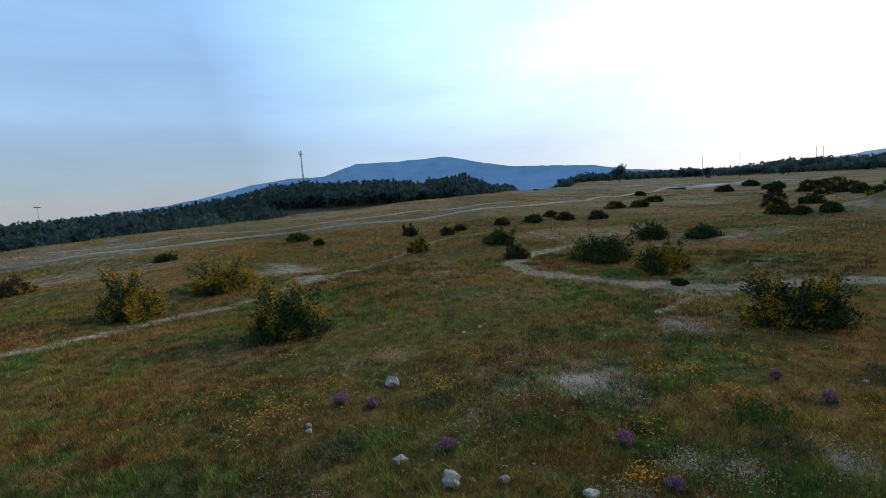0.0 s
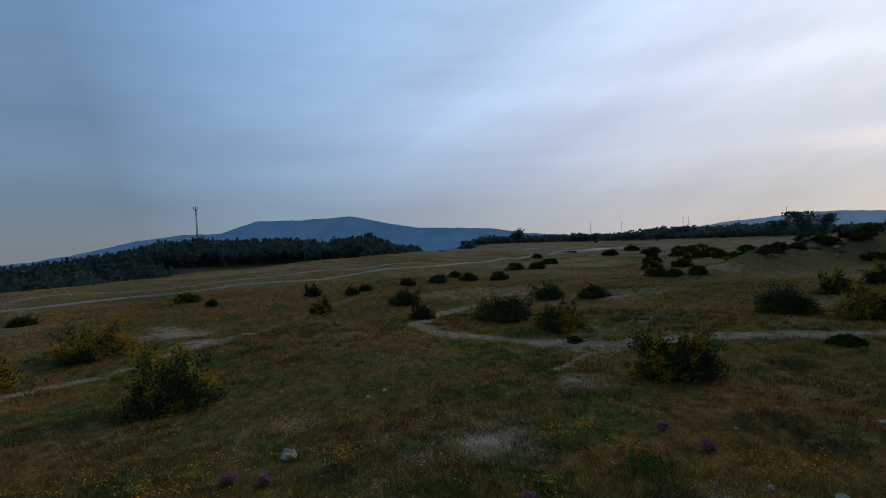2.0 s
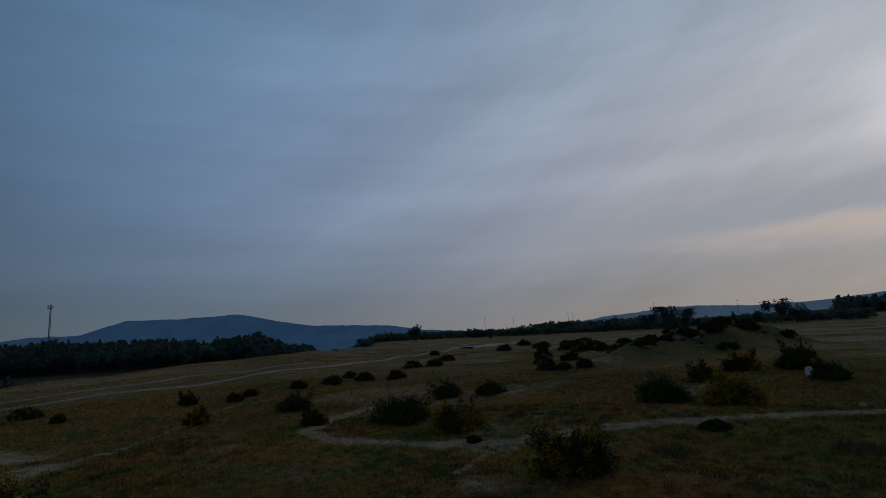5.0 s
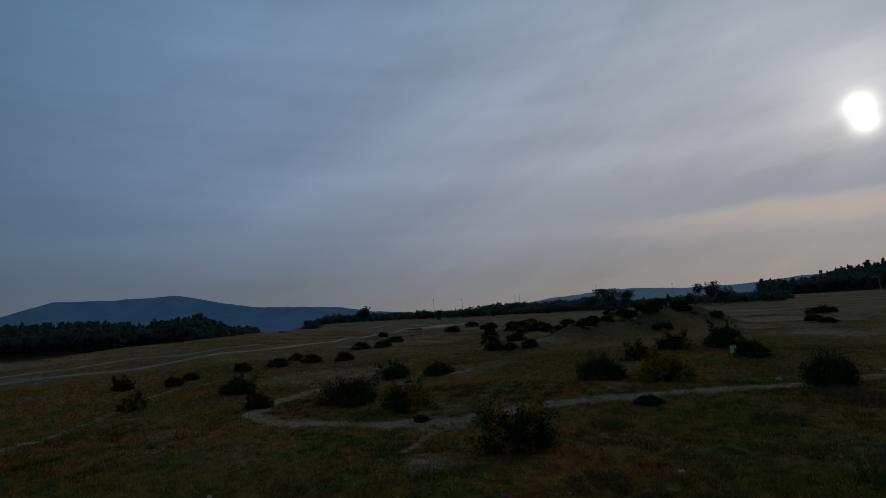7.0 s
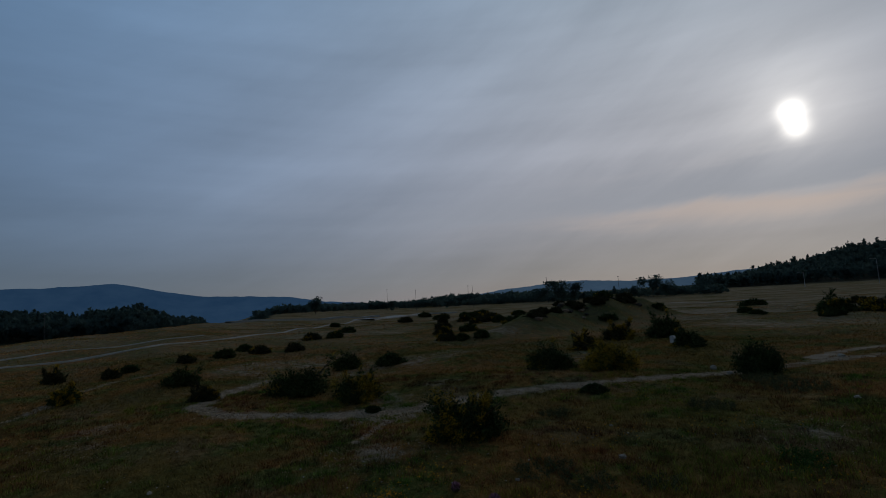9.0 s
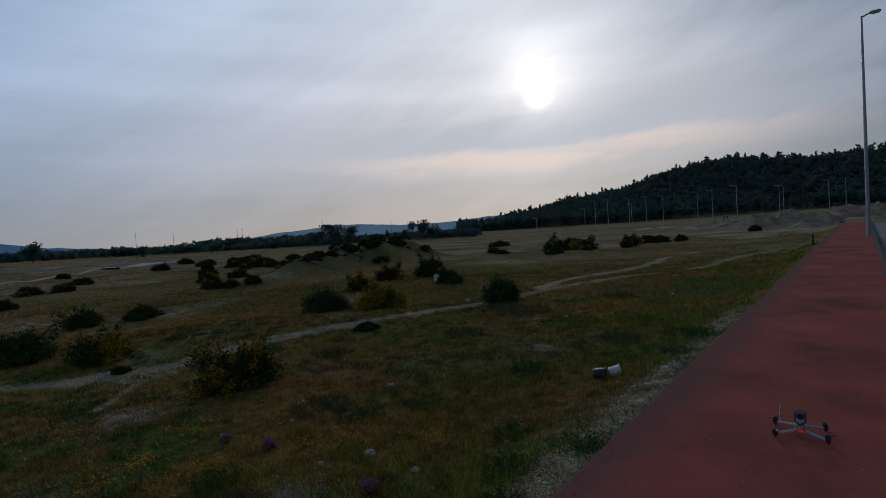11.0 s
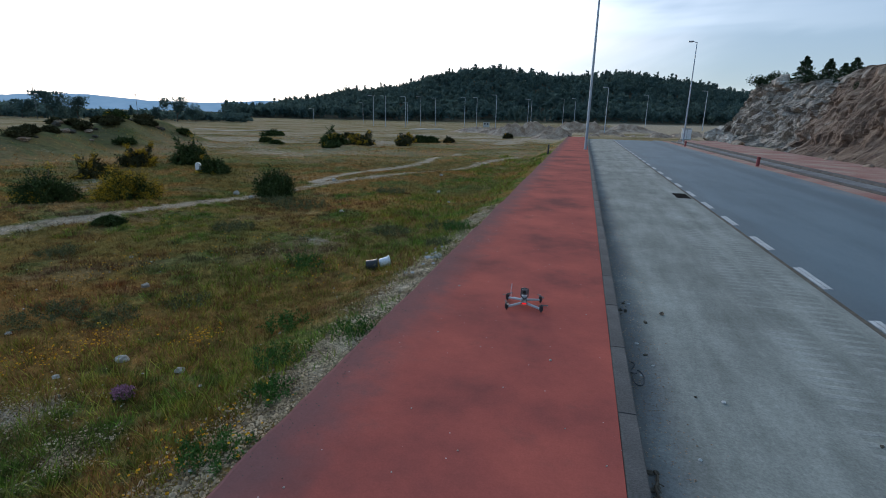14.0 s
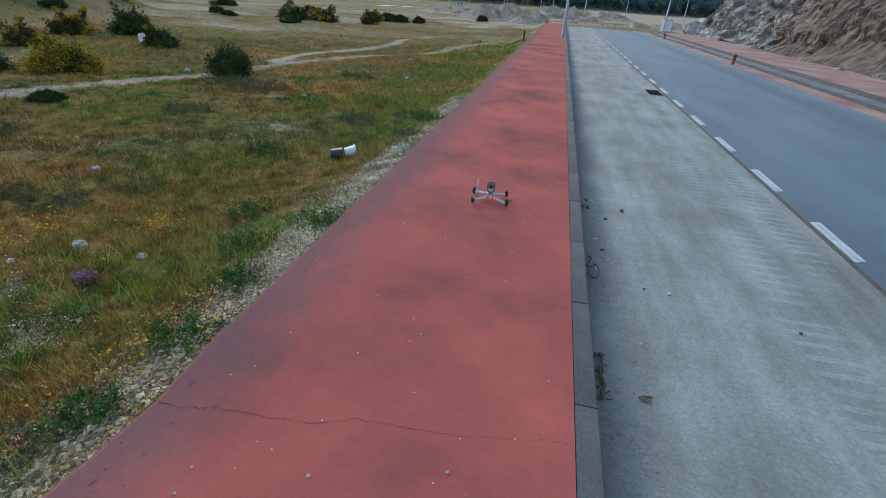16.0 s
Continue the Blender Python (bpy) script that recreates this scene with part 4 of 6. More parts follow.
def rock(x, y, size, seed, z=None, label="pale weathered stone lying in the grass", flat=0.7, name="stone", group="loose stones", mat=None):
    rnd = np.random.RandomState(seed)
    bm = bmesh.new()
    bmesh.ops.create_icosphere(bm, subdivisions=3 if size > 0.3 else 2, radius=1.0)
    off = Vector(rnd.uniform(0, 50, 3))
    sx, sy = rnd.uniform(0.8, 1.25), rnd.uniform(0.75, 1.1)
    for vert in bm.verts:
        c = vert.co
        k = 1 + 0.5 * noise.noise(c * 1.3 + off) + 0.3 * noise.noise(c * 2.6 + off) + 0.1 * noise.noise(c * 6.0 + off)
        vert.co = Vector((c.x * k * sx, c.y * k * sy, max(c.z * k * flat, -0.45))) * (size / 2)
    ob = part(name, bm, mat or M_ROCK)
    ob.matrix_world = pose(x, y, (z_at(x, y) if z is None else z) + size * 0.14, 0, 0, rnd.uniform(0, 360))
    return tagged(ob, label, "stone", group)


# one white boulder stands out near the flowers, the rest are smaller
rock(-5.35, -1.55, 0.192, 1, label="rounded white stone lying in the meadow")
STONES = ((-4.34, -2.13, 0.066), (-4.22, -2.07, 0.075), (-3.76, -1.07, 0.102), (-3.46, -0.61, 0.179), (-3.51, -0.45, 0.043), (-3.52, -0.21, 0.085), (-5.55, 2.59, 0.067), (-5.36, 3.32, 0.055),
    (-4.1, 2.82, 0.056), (-3.85, 3.23, 0.11), (-3.35, 1.16, 0.051), (-3.17, 1.33, 0.075), (-3.36, 0.39, 0.099), (-3.22, 1.45, 0.038), (-7.62, -0.72, 0.066), (-7.36, -0.94, 0.056),
    (-5.67, -2.25, 0.054), (-3.21, 3.22, 0.083), (-5.27, 4.9, 0.094), (-2.02, 5.75, 0.056), (-1.77, 6.37, 0.129), (-1.92, 6.59, 0.071),
    (-8.85, 12.06, 0.13), (-2.04, 4.52, 0.045), (-1.43, 5.27, 0.029), (-9.57, 12.4, 0.2), (-8.11, 15.64, 0.17), (-9.54, -0.51, 0.05),
    (-6.55, 5.91, 0.05), (-5.08, 10.1, 0.09), (-4.23, 15.09, 0.12), (-3.4, 13.18, 0.1), (-4.98, 18.13, 0.14))
for i, (sx_, sy_, size_) in enumerate(STONES):
    rock(sx_, sy_, size_, 20 + i)
chunks = np.random.RandomState(62)
for i in range(14):
    rock(-1.92 + chunks.normal(0, 0.1), 6.7 + chunks.normal(0, 0.55), chunks.uniform(0.03, 0.1), 440 + i, label="broken chunk of pale concrete at the verge", flat=0.6, name="concrete_chunk", group="chunks at the verge", mat=M_WALL)
clods = np.random.RandomState(61)
for i in range(26):
    leg = clods.randint(1, len(RIDGE) - 1)
    u, off = clods.rand(), clods.normal(0, 1.0)
    cx, cy = RIDGE[leg][0] + (RIDGE[leg + 1][0] - RIDGE[leg][0]) * u + off * 0.8 + 1.0, RIDGE[leg][1] + (RIDGE[leg + 1][1] - RIDGE[leg][1]) * u - off * 0.4 - 0.8
    rock(cx, cy, clods.uniform(0.2, 0.55), 400 + i, label="dark clod of broken earth on the berm" if i % 2 else "pale clod of dug earth on the berm", flat=0.6, name="earth_clod", group="clods on the berm", mat=M_CLOD if i % 2 else M_EARTH)
PEBBLES = ((-1.06, 3.86, 0.017), (-0.09, 3.62, 0.029), (-0.65, 3.69, 0.015), (-1.17, 5.11, 0.028), (-0.9, 2.68, 0.015), (-0.52, 2.36, 0.014), (-0.17, 1.46, 0.021), (-1.18, 1.08, 0.02),
    (-0.81, 2.09, 0.012), (0.05, 2.75, 0.014), (0.28, 2.47, 0.016), (-0.38, 3.11, 0.012), (-1.28, 1.83, 0.015), (-0.72, 1.29, 0.019), (0.18, 4.68, 0.016), (-0.27, 6.28, 0.019),
    (-1.01, 1.39, 0.012), (-0.43, 1.88, 0.013))
for i, (sx_, sy_, size_) in enumerate(PEBBLES):
    rock(sx_, sy_, size_ * 0.75, 90 + i, 0.0, "tiny pale pebble lying on the red walkway", 0.7, "pebble", "pebbles on the walkway")
GRIT = ((0.68, 4.25, 0.052), (0.63, 4.46, 0.041), (0.61, 3.86, 0.031), (0.76, 5.01, 0.063), (0.72, 4.06, 0.032), (1.14, 3.62, 0.04), (0.96, 3.64, 0.033), (0.64, 5.5, 0.051),
    (0.84, 2.88, 0.028), (1.98, 3.36, 0.039))
for i, (sx_, sy_, size_) in enumerate(GRIT):
    rock(sx_, sy_, size_ * 0.8, 130 + i, -0.14, "small grey stone chip lying beside the kerb", 0.5, "stone_chip", "chips beside the kerb", M_WALL if i % 3 else M_CLOD)
soil = np.random.RandomState(63)
for i in range(22):
    rock(0.53 + abs(soil.normal(0, 0.035)), soil.choice((2.45, 2.45, 5.2)) + soil.normal(0, 0.2), soil.uniform(0.012, 0.04), 480 + i, -0.14, "dark crumb of soil gathered beside the kerb", 0.5, "soil_crumb", "soil crumbs beside the kerb", M_CLOD)
BOULDERS = ((14.2, 63.5, 2.3), (14.6, 60.8, 1.8), (14.3, 58.0, 1.6), (15.4, 65.0, 2.7), (13.9, 54.5, 1.1), (13.6, 52.0, 0.9), (13.7, 42.0, 0.7), (13.3, 33.0, 0.5), (13.2, 28.5, 0.45), (13.4, 25.5, 0.6), (13.1, 23.0, 0.45), (13.3, 20.0, 0.55),
    (13.0, 30.5, 0.3), (12.9, 26.5, 0.25), (13.2, 22.0, 0.35), (13.0, 18.0, 0.4))
for i, (sx_, sy_, size_) in enumerate(BOULDERS):
    rock(sx_, sy_, size_, 160 + i, -0.2, "broken granite block at the foot of the bank", 0.85, "boulder", "blocks below the bank", M_RUBBLE if size_ > 0.9 else M_EARTH)
rock(17.0, 54.0, 1.2, 190, 5.3, "pale slab of granite standing on the bank", 1.0, "boulder", "blocks on the bank", M_RUBBLE)


def heap(x, y, w, h, seed):
    rnd = np.random.RandomState(seed)
    g = np.linspace(-1, 1, 36)
    gx, gy = np.meshgrid(g, g, indexing="ij")
    rad = np.hypot(gx, gy)
    v, f = [], []
    for a, b, r in zip(gx.ravel(), gy.ravel(), rad.ravel()):
        hh = 0.55 * h * math.exp(-2.6 * r ** 3) * (1 + 0.7 * fractal(a * 2.6 + seed, b * 2.6, 0)) * max(0.0, 1 - r * r) + 0.1 * h * fractal(a * 7, b * 7, seed) * max(0.0, 1 - r)
        px, py = x + a * w * 0.9, y + b * w * 0.6
        v.append((px, py, z_at(px, py) + (hh - 0.05 if r < 0.97 else -0.3)))
    n = len(g)
    for i in range(n - 1):
        for k in range(n - 1):
            f.append((i * n + k, (i + 1) * n + k, (i + 1) * n + k + 1, i * n + k + 1))
    ob = mesh_ob("earth_mound", v, f, M_EARTH)
    return tagged(ob, "dumped mound of pale dug earth", "earth mound", "dumped mounds")


for i, (hx, hy, hw, hh) in enumerate(((-10.5, 78.1, 4.9, 2.55), (-7.0, 79.1, 6.03, 2.89), (-3.7, 71.3, 4.08, 1.69), (-1.6, 87.9, 6.58, 2.73), (2.1, 103.9, 6.58, 2.65), (-15.7, 95.2, 5.79, 1.67), (8.8, 115.3, 8.89, 2.32), (-20.2, 99.5, 7.22, 1.44), (1.0, 66.5, 3.2, 1.0), (5.2, 68.5, 3.8, 0.9), (9.2, 70.0, 3.6, 1.2), (12.5, 72.5, 3.5, 1.3), (-4.2, 63.5, 3.0, 0.9), (3.4, 76.0, 4.5, 1.2), (15.5, 80.0, 5.0, 1.4))):
    heap(hx, hy, hw, hh, 3 + i)


# ---- bushes ----
def leaf_cloud(rnd, tips, per, leaf, spread, flat=0.0):
    """Small pointed leaves scattered along shoots that run from a to b."""
    n = len(tips)
    a = np.repeat(np.array([t[0] for t in tips]), per, axis=0)
    b = np.repeat(np.array([t[1] for t in tips]), per, axis=0)
    s = rnd.uniform(0.25, 1.0, (n * per, 1)) ** 0.7
    c = a + (b - a) * s + rnd.normal(0, spread, (n * per, 3))
    way = (b - a) / np.maximum(np.linalg.norm(b - a, axis=1, keepdims=True), 1e-6) * 0.8 + rnd.normal(0, 0.75, (n * per, 3))
    way /= np.linalg.norm(way, axis=1, keepdims=True)
    side = np.cross(way, rnd.normal(0, 1, way.shape))
    side /= np.linalg.norm(side, axis=1, keepdims=True)
    size = leaf * rnd.uniform(0.6, 1.5, (n * per, 1))
    tri = np.stack([c - side * size * 0.42, c + side * size * 0.42, c + way * size * 1.5], 1)
    return tri


def tri_mesh(name, tri, mat, parent=None, label=""):
    tri[:, :, 2] = np.maximum(tri[:, :, 2], -0.02) if parent else tri[:, :, 2]
    return tagged(mesh_ob(name, tri.reshape(-1, 3), np.arange(len(tri) * 3).reshape(-1, 3), mat, parent, label), kind="stuff")


def bush(x, y, w, h, seed, bloom=0.0, dull=False, sprouts=0, density=1.0, squat=1.0, label="", group="gorse bushes"):
    rnd = np.random.RandomState(seed)
    d = math.hypot(x, y)
    near_ = min(1.0, 11.0 / d)
    root = thing("gorse_bush", x, y, z_at(x, y) - 0.02, 0, label, "bush", group)
    w *= 1.1
    h *= 0.84
    close = 1.75 if d < 17 else 1.0
    n = int(200 * density * (0.35 + 0.65 * near_))
    tips, stems = [], []
    lobes = rnd.uniform(-1, 1, (5, 3)) * (0.28, 0.28, 0.12)
    for i in range(n):
        a, e = rnd.uniform(0, 2 * math.pi), math.asin(rnd.uniform(-0.1, 1.0))
        lobe = lobes[rnd.randint(5)]
        reach = rnd.uniform(0.72, 1.06) * (1 + 0.22 * math.sin(3 * a + seed) + 0.12 * math.sin(7 * a + 2 * seed))
        reach *= 1 - 0.16 * max(math.sin(e), 0)
        tip = np.array([math.cos(a) * math.cos(e) * 0.5 * w * reach * 0.92 + lobe[0] * w * 0.35, math.sin(a) * math.cos(e) * 0.5 * w * reach * 0.92 + lobe[1] * w * 0.35,
                        h * (0.14 + 0.92 * max(math.sin(e), 0) ** squat * reach * 0.92 + lobe[2] * 0.5)])
        base = np.array([tip[0] * 0.25, tip[1] * 0.25, tip[2] * 0.2])
        tips.append((base, tip))
        if i % 4 == 0:
            stems.append((base * (0.5, 0.5, 0.0), tip * 0.96))
    for i in range(sprouts):
        a, r = rnd.uniform(0, 2 * math.pi), rnd.uniform(0.1, 0.42) * w
        base = np.array([math.cos(a) * r * 0.6, math.sin(a) * r * 0.6, h * 0.6])
        tip = np.array([math.cos(a) * r * 1.3, math.sin(a) * r * 1.3, h * rnd.uniform(1.0, 1.36)])
        tips += [(base, tip)] * 2
        stems.append((base, tip))
    leaf = (0.0155 if d < 17 else 0.018) * max(1.0, d / 15.0)
    tri = leaf_cloud(rnd, tips, int(44 * close * (0.4 + 0.6 * near_)), leaf * 1.08, 0.036 * w)
    inner = leaf_cloud(rnd, [(np.array([t[1][0] * 0.35, t[1][1] * 0.35, 0.0]), t[1] * (0.86, 0.86, 0.84)) for t in tips], int(21 * close), leaf * 2.6, 0.045 * w)
    tri_mesh("foliage", np.concatenate([tri, inner]), M_DULL if dull else M_GORSE, root)
    if bloom:
        side = rnd.normal(0, 1, 2)
        some = [t for t in tips if rnd.rand() < 0.2 + 0.8 * bloom and noise.noise(Vector(t[1] * 2.6 / w) + Vector((seed * 1.7, 0, 0))) + 0.3 * np.dot(t[1][:2], side) / w + 0.25 * t[1][2] / h > 0.42 - 0.85 * bloom]
        if some:
            upper = [(t[0] + (t[1] - t[0]) * 0.66, t[0] + (t[1] - t[0]) * 1.01) for t in some]
            tri_mesh("blossom", leaf_cloud(rnd, upper, max(2, int((78 + 50 * bloom) * (0.4 + 0.6 * near_))), leaf * 1.1, 0.036 * w), M_BLOOM, root, "yellow gorse flowers")
    bm = bmesh.new()
    for a, b in stems:
        add_rod(bm, a, b, 0.009 * w + 0.003, 0.003, 4)
    part("branch_frame", bm, M_TWIG, root)["kind"] = "stuff"
    return root


GREEN, GOLD, BROWN = "dark green gorse bush growing in the meadow", "gorse bush thick with yellow flowers", "dull brownish gorse bush on dry ground"
BUSHES = ((-7.06, -10.28, 1.11, 0.81, 0.0, 0, 2), (-11.61, -13.96, 0.94, 0.55, 0.15, 1, 2), (-8.93, -8.02, 1.17, 0.99, 0.55, 0, 5), (-11.48, -7.64, 1.53, 0.81, 0.7, 0, 3), (-17.21, -13.59, 0.69, 0.34, 0.0, 0, 0),
    (-7.57, -3.94, 1.31, 0.83, 0.5, 0, 8), (-20.39, -9.56, 0.88, 0.45, 0.05, 0, 0), (-18.9, -7.99, 0.35, 0.31, 0.1, 1, 0), (-21.68, -4.88, 0.65, 0.55, 0.1, 1, 2), (-16.35, -3.45, 0.66, 0.5, 0.7, 0, 2),
    (-21.61, -3.24, 0.54, 0.45, 0.1, 1, 0), (-22.61, -2.78, 0.5, 0.33, 0.0, 0, 0), (-17.12, -0.8, 1.13, 0.53, 0.0, 0, 3), (-14.45, -0.15, 0.62, 0.47, 0.12, 1, 2), (-23.69, -0.88, 0.74, 0.41, 0.1, 1, 0),
    (-24.66, 0.55, 0.78, 0.51, 0.0, 0, 0), (-27.51, 1.56, 0.68, 0.4, 0.0, 0, 0), (-26.22, 2.12, 0.99, 0.46, 0.1, 1, 0), (-26.6, 3.89, 0.87, 0.51, 0.0, 1, 0), (-32.86, 5.89, 0.97, 0.52, 0.1, 1, 0),
    (-32.46, 7.33, 0.88, 0.56, 0.2, 0, 0), (-38.03, 9.52, 0.97, 0.46, 0.0, 0, 0), (-13.62, 2.17, 1.53, 0.99, 0.06, 0, 1), (-12.25, 3.18, 1.17, 0.72, 0.5, 0, 3), (-18.34, 4.51, 1.07, 0.65, 0.0, 0, 4),
    (-17.93, 5.95, 1.1, 0.44, 0.0, 0, 2), (-7.5, 3.75, 1.2, 0.66, 0.4, 0, 20), (-12.17, 8.92, 1.41, 0.88, 0.08, 0, 2), (-24.35, 11.39, 0.97, 0.51, 0.1, 1, 0), (-35.13, 16.2, 1.3, 0.5, 0.15, 1, 0),
    (-23.61, 11.9, 0.62, 0.41, 0.05, 0, 0), (-23.19, 12.78, 0.66, 0.54, 0.0, 0, 0), (-10.96, 10.0, 1.41, 0.9, 0.75, 0, 2), (-16.4, 13.9, 1.17, 0.79, 0.25, 1, 2), (-17.59, 16.82, 1.4, 0.84, 0.45, 1, 3),
    (-16.6, 18.63, 1.68, 1.22, 0.05, 0, 3), (-12.69, 15.36, 1.01, 0.68, 0.05, 0, 2), (-8.44, 12.65, 1.28, 1.12, 0.0, 0, 0), (-31.02, 14.2, 1.15, 0.71, 0.25, 1, 0), (-31.28, 16.29, 1.2, 0.62, 0.1, 0, 0),
    (-43.2, 24.86, 2.05, 1.14, 0.1, 1, 0), (-30.7, 19.99, 1.55, 0.83, 0.05, 0, 0), (-34.83, 22.18, 1.25, 0.72, 0.3, 1, 0), (-33.31, 23.21, 0.75, 0.86, 0.0, 0, 0), (-26.14, 24.19, 1.14, 0.42, 0.0, 0, 0),
    (-17.6, 33.38, 1.32, 0.53, 0.05, 0, 0), (-18.63, 36.22, 2.08, 1.34, 0.05, 0, 2), (-18.28, 40.12, 2.08, 1.16, 0.5, 1, 2), (-14.28, 39.97, 1.05, 0.69, 0.2, 1, 0), (-16.03, 45.56, 1.71, 1.01, 0.5, 1, 0),
    (-15.56, 48.58, 1.31, 0.98, 0.1, 0, 0), (-14.41, 48.76, 1.14, 0.91, 0.0, 0, 0), (-12.65, 48.55, 0.9, 0.69, 0.2, 1, 0), (-33.86, 51.09, 2.42, 0.49, 0.0, 0, 0), (-23.15, 35.24, 0.77, 0.26, 0.0, 0, 0),
    (-29.36, 32.5, 1.11, 0.41, 0.0, 0, 0), (-9.44, 67.15, 1.06, 0.71, 0.1, 1, 0), (-52.43, 19.56, 1.4, 0.63, 0.1, 1, 0), (-54.3, 24.57, 1.51, 0.68, 0.0, 0, 0), (-45.2, 23.09, 0.96, 0.63, 0.2, 1, 0),
    (-54.72, 30.47, 2.04, 1.12, 0.1, 0, 0), (-39.23, 26.96, 1.36, 0.79, 0.1, 1, 0), (-67.52, 28.22, 1.7, 0.77, 0.0, 0, 0), (-51.03, 11.43, 0.77, 0.39, 0.0, 0, 0), (-24.58, 35.99, 1.03, 0.41, 0.05, 0, 0),
    (-25.05, 52.25, 1.59, 0.7, 0.1, 1, 0), (-8.84, 7.59, 0.5, 0.19, 0.0, 0, 0), (-10.83, 3.18, 0.25, 0.16, 0.0, 0, 0), (-29.52, 27.08, 1.41, 0.57, 0.05, 0, 0), (-26.09, 18.86, 0.75, 0.4, 0.0, 1, 0),
    (-39.71, 23.88, 1.02, 0.8, 0.0, 0, 0))
spot = np.random.RandomState(77)
HOLLOW = tuple((*polar(spot.uniform(-66, -53), spot.uniform(44, 66)), spot.uniform(0.8, 1.6), spot.uniform(0.5, 0.85), spot.choice((0.0, 0.1, 0.4)), int(spot.rand() < 0.4), 0) for _ in range(18))
for i, (bx, by, bw, bh, bl, du, sp) in enumerate(BUSHES + HOLLOW):
    bush(bx, by, bw, bh, 300 + i, bl, bool(du), sp, label=GOLD if bl >= 0.4 else (BROWN if du else GREEN))


# low scrub on the slope of the berm
scrub = np.random.RandomState(64)
for i in range(16):
    leg = scrub.randint(1, len(RIDGE) - 1)
    u, off = scrub.rand(), scrub.normal(0, 1.1)
    cx, cy = RIDGE[leg][0] + (RIDGE[leg + 1][0] - RIDGE[leg][0]) * u + off * 0.8 + 0.8, RIDGE[leg][1] + (RIDGE[leg + 1][1] - RIDGE[leg][1]) * u - off * 0.5 - 0.7
    bush(cx, cy, scrub.uniform(0.6, 1.3), scrub.uniform(0.25, 0.5), 900 + i, 0.0, True, 0, 0.5, 0.8, "low dull scrub bush on the grassy berm", "scrub on the berm")


def weed(x, y, w, h, seed, mat, label):
    rnd = np.random.RandomState(seed)
    root = thing("weed", x, y, z_at(x, y) - 0.01, 0, label, "weed", "low weeds")
    tips = []
    for i in range(int(46 * max(w, 0.3) / 0.4)):
        a, r = rnd.uniform(0, 2 * math.pi), w / 2 * math.sqrt(rnd.rand())
        p = np.array([math.cos(a) * r, math.sin(a) * r, 0.0])
        tips.append((p, p + np.array([rnd.normal(0, 0.05), rnd.normal(0, 0.05), h * rnd.uniform(0.4, 1.0)])))
    tri_mesh("foliage", leaf_cloud(rnd, tips, 30, 0.013, 0.016), mat, root)
    bm = bmesh.new()
    for a, b in tips[::3]:
        add_rod(bm, a, b, 0.003, 0.001, 3)
    part("stem_frame", bm, M_TWIG, root)["kind"] = "stuff"


LUSH, GREYISH = "lush green weed growing in the gravel verge", "low grey-green shrubby plant in the meadow"
for i, (wx, wy, ww, wh, lush) in enumerate(((-2.23, 3.32, 0.46, 0.12, 1), (-1.81, 3.73, 0.31, 0.14, 1), (-1.84, 2.01, 0.37, 0.11, 1), (-5.41, 13.97, 0.93, 0.23, 0), (-6.41, 10.67, 1.32, 0.26, 0), (-7.58, 11.53, 1.03, 0.24, 0), (-2.82, 4.32, 0.46, 0.12, 1), (-5.48, 3.78, 0.77, 0.1, 0),
    (-4.81, 3.97, 0.59, 0.09, 0), (-4.36, 4.61, 0.52, 0.08, 0), (-1.93, 2.7, 0.24, 0.11, 1), (-1.94, 1.13, 0.55, 0.08, 0), (-1.87, 1.39, 0.29, 0.11, 1), (-4.6, 2.01, 0.42, 0.13, 1), (-4.06, 1.95, 0.41, 0.12, 0), (-4.83, -0.99, 0.38, 0.1, 0),
    (-3.93, -1.68, 0.49, 0.1, 0), (-3.37, -1.93, 0.52, 0.1, 0), (-1.92, 8.26, 0.53, 0.18, 1), (-2.31, 8.82, 0.72, 0.18, 0), (-1.99, 7.28, 0.45, 0.18, 0), (-7.83, 5.79, 0.57, 0.19, 0), (-6.36, 8.09, 0.77, 0.2, 0), (-3.87, 6.48, 0.61, 0.14, 1),
    (-3.31, 8.63, 0.7, 0.17, 0))):
    weed(wx, wy, ww, wh * (1.0 if lush else 0.65), 700 + i, M_WEED if lush else M_GREY_PLANT, LUSH if lush else GREYISH)
for i, (hx, hy, hw) in enumerate(((-4.83, -1.97, 0.159), (-4.75, -1.61, 0.118), (-3.94, -0.71, 0.158), (-4.07, 0.77, 0.139), (-3.44, 0.97, 0.118), (-3.3, 2.71, 0.134), (-4.88, 2.72, 0.11), (-3.28, 2.73, 0.103),
    (-5.42, 2.52, 0.084))):
    rnd = np.random.RandomState(800 + i)
    root = thing("heather", hx, hy, z_at(hx, hy) - 0.01, 0, "small tuft of purple heather in flower", "heather", "heather tufts")
    tips = [(np.array([px, py, 0.0]), np.array([px * 1.25, py * 1.25, 0.1 * rnd.uniform(0.5, 1) * max(0.3, 1 - (px * px + py * py) / (hw * hw))])) for px, py in rnd.normal(0, hw * 0.15, (70, 2))]
    tri_mesh("foliage", leaf_cloud(rnd, tips, 8, 0.015, 0.01), M_GREY_PLANT, root)
    tri_mesh("blossom", leaf_cloud(rnd, [(a + (b - a) * 0.7, a + (b - a) * 1.15) for a, b in tips], 14, 0.013, 0.010), M_PURPLE, root, "purple heather flowers")


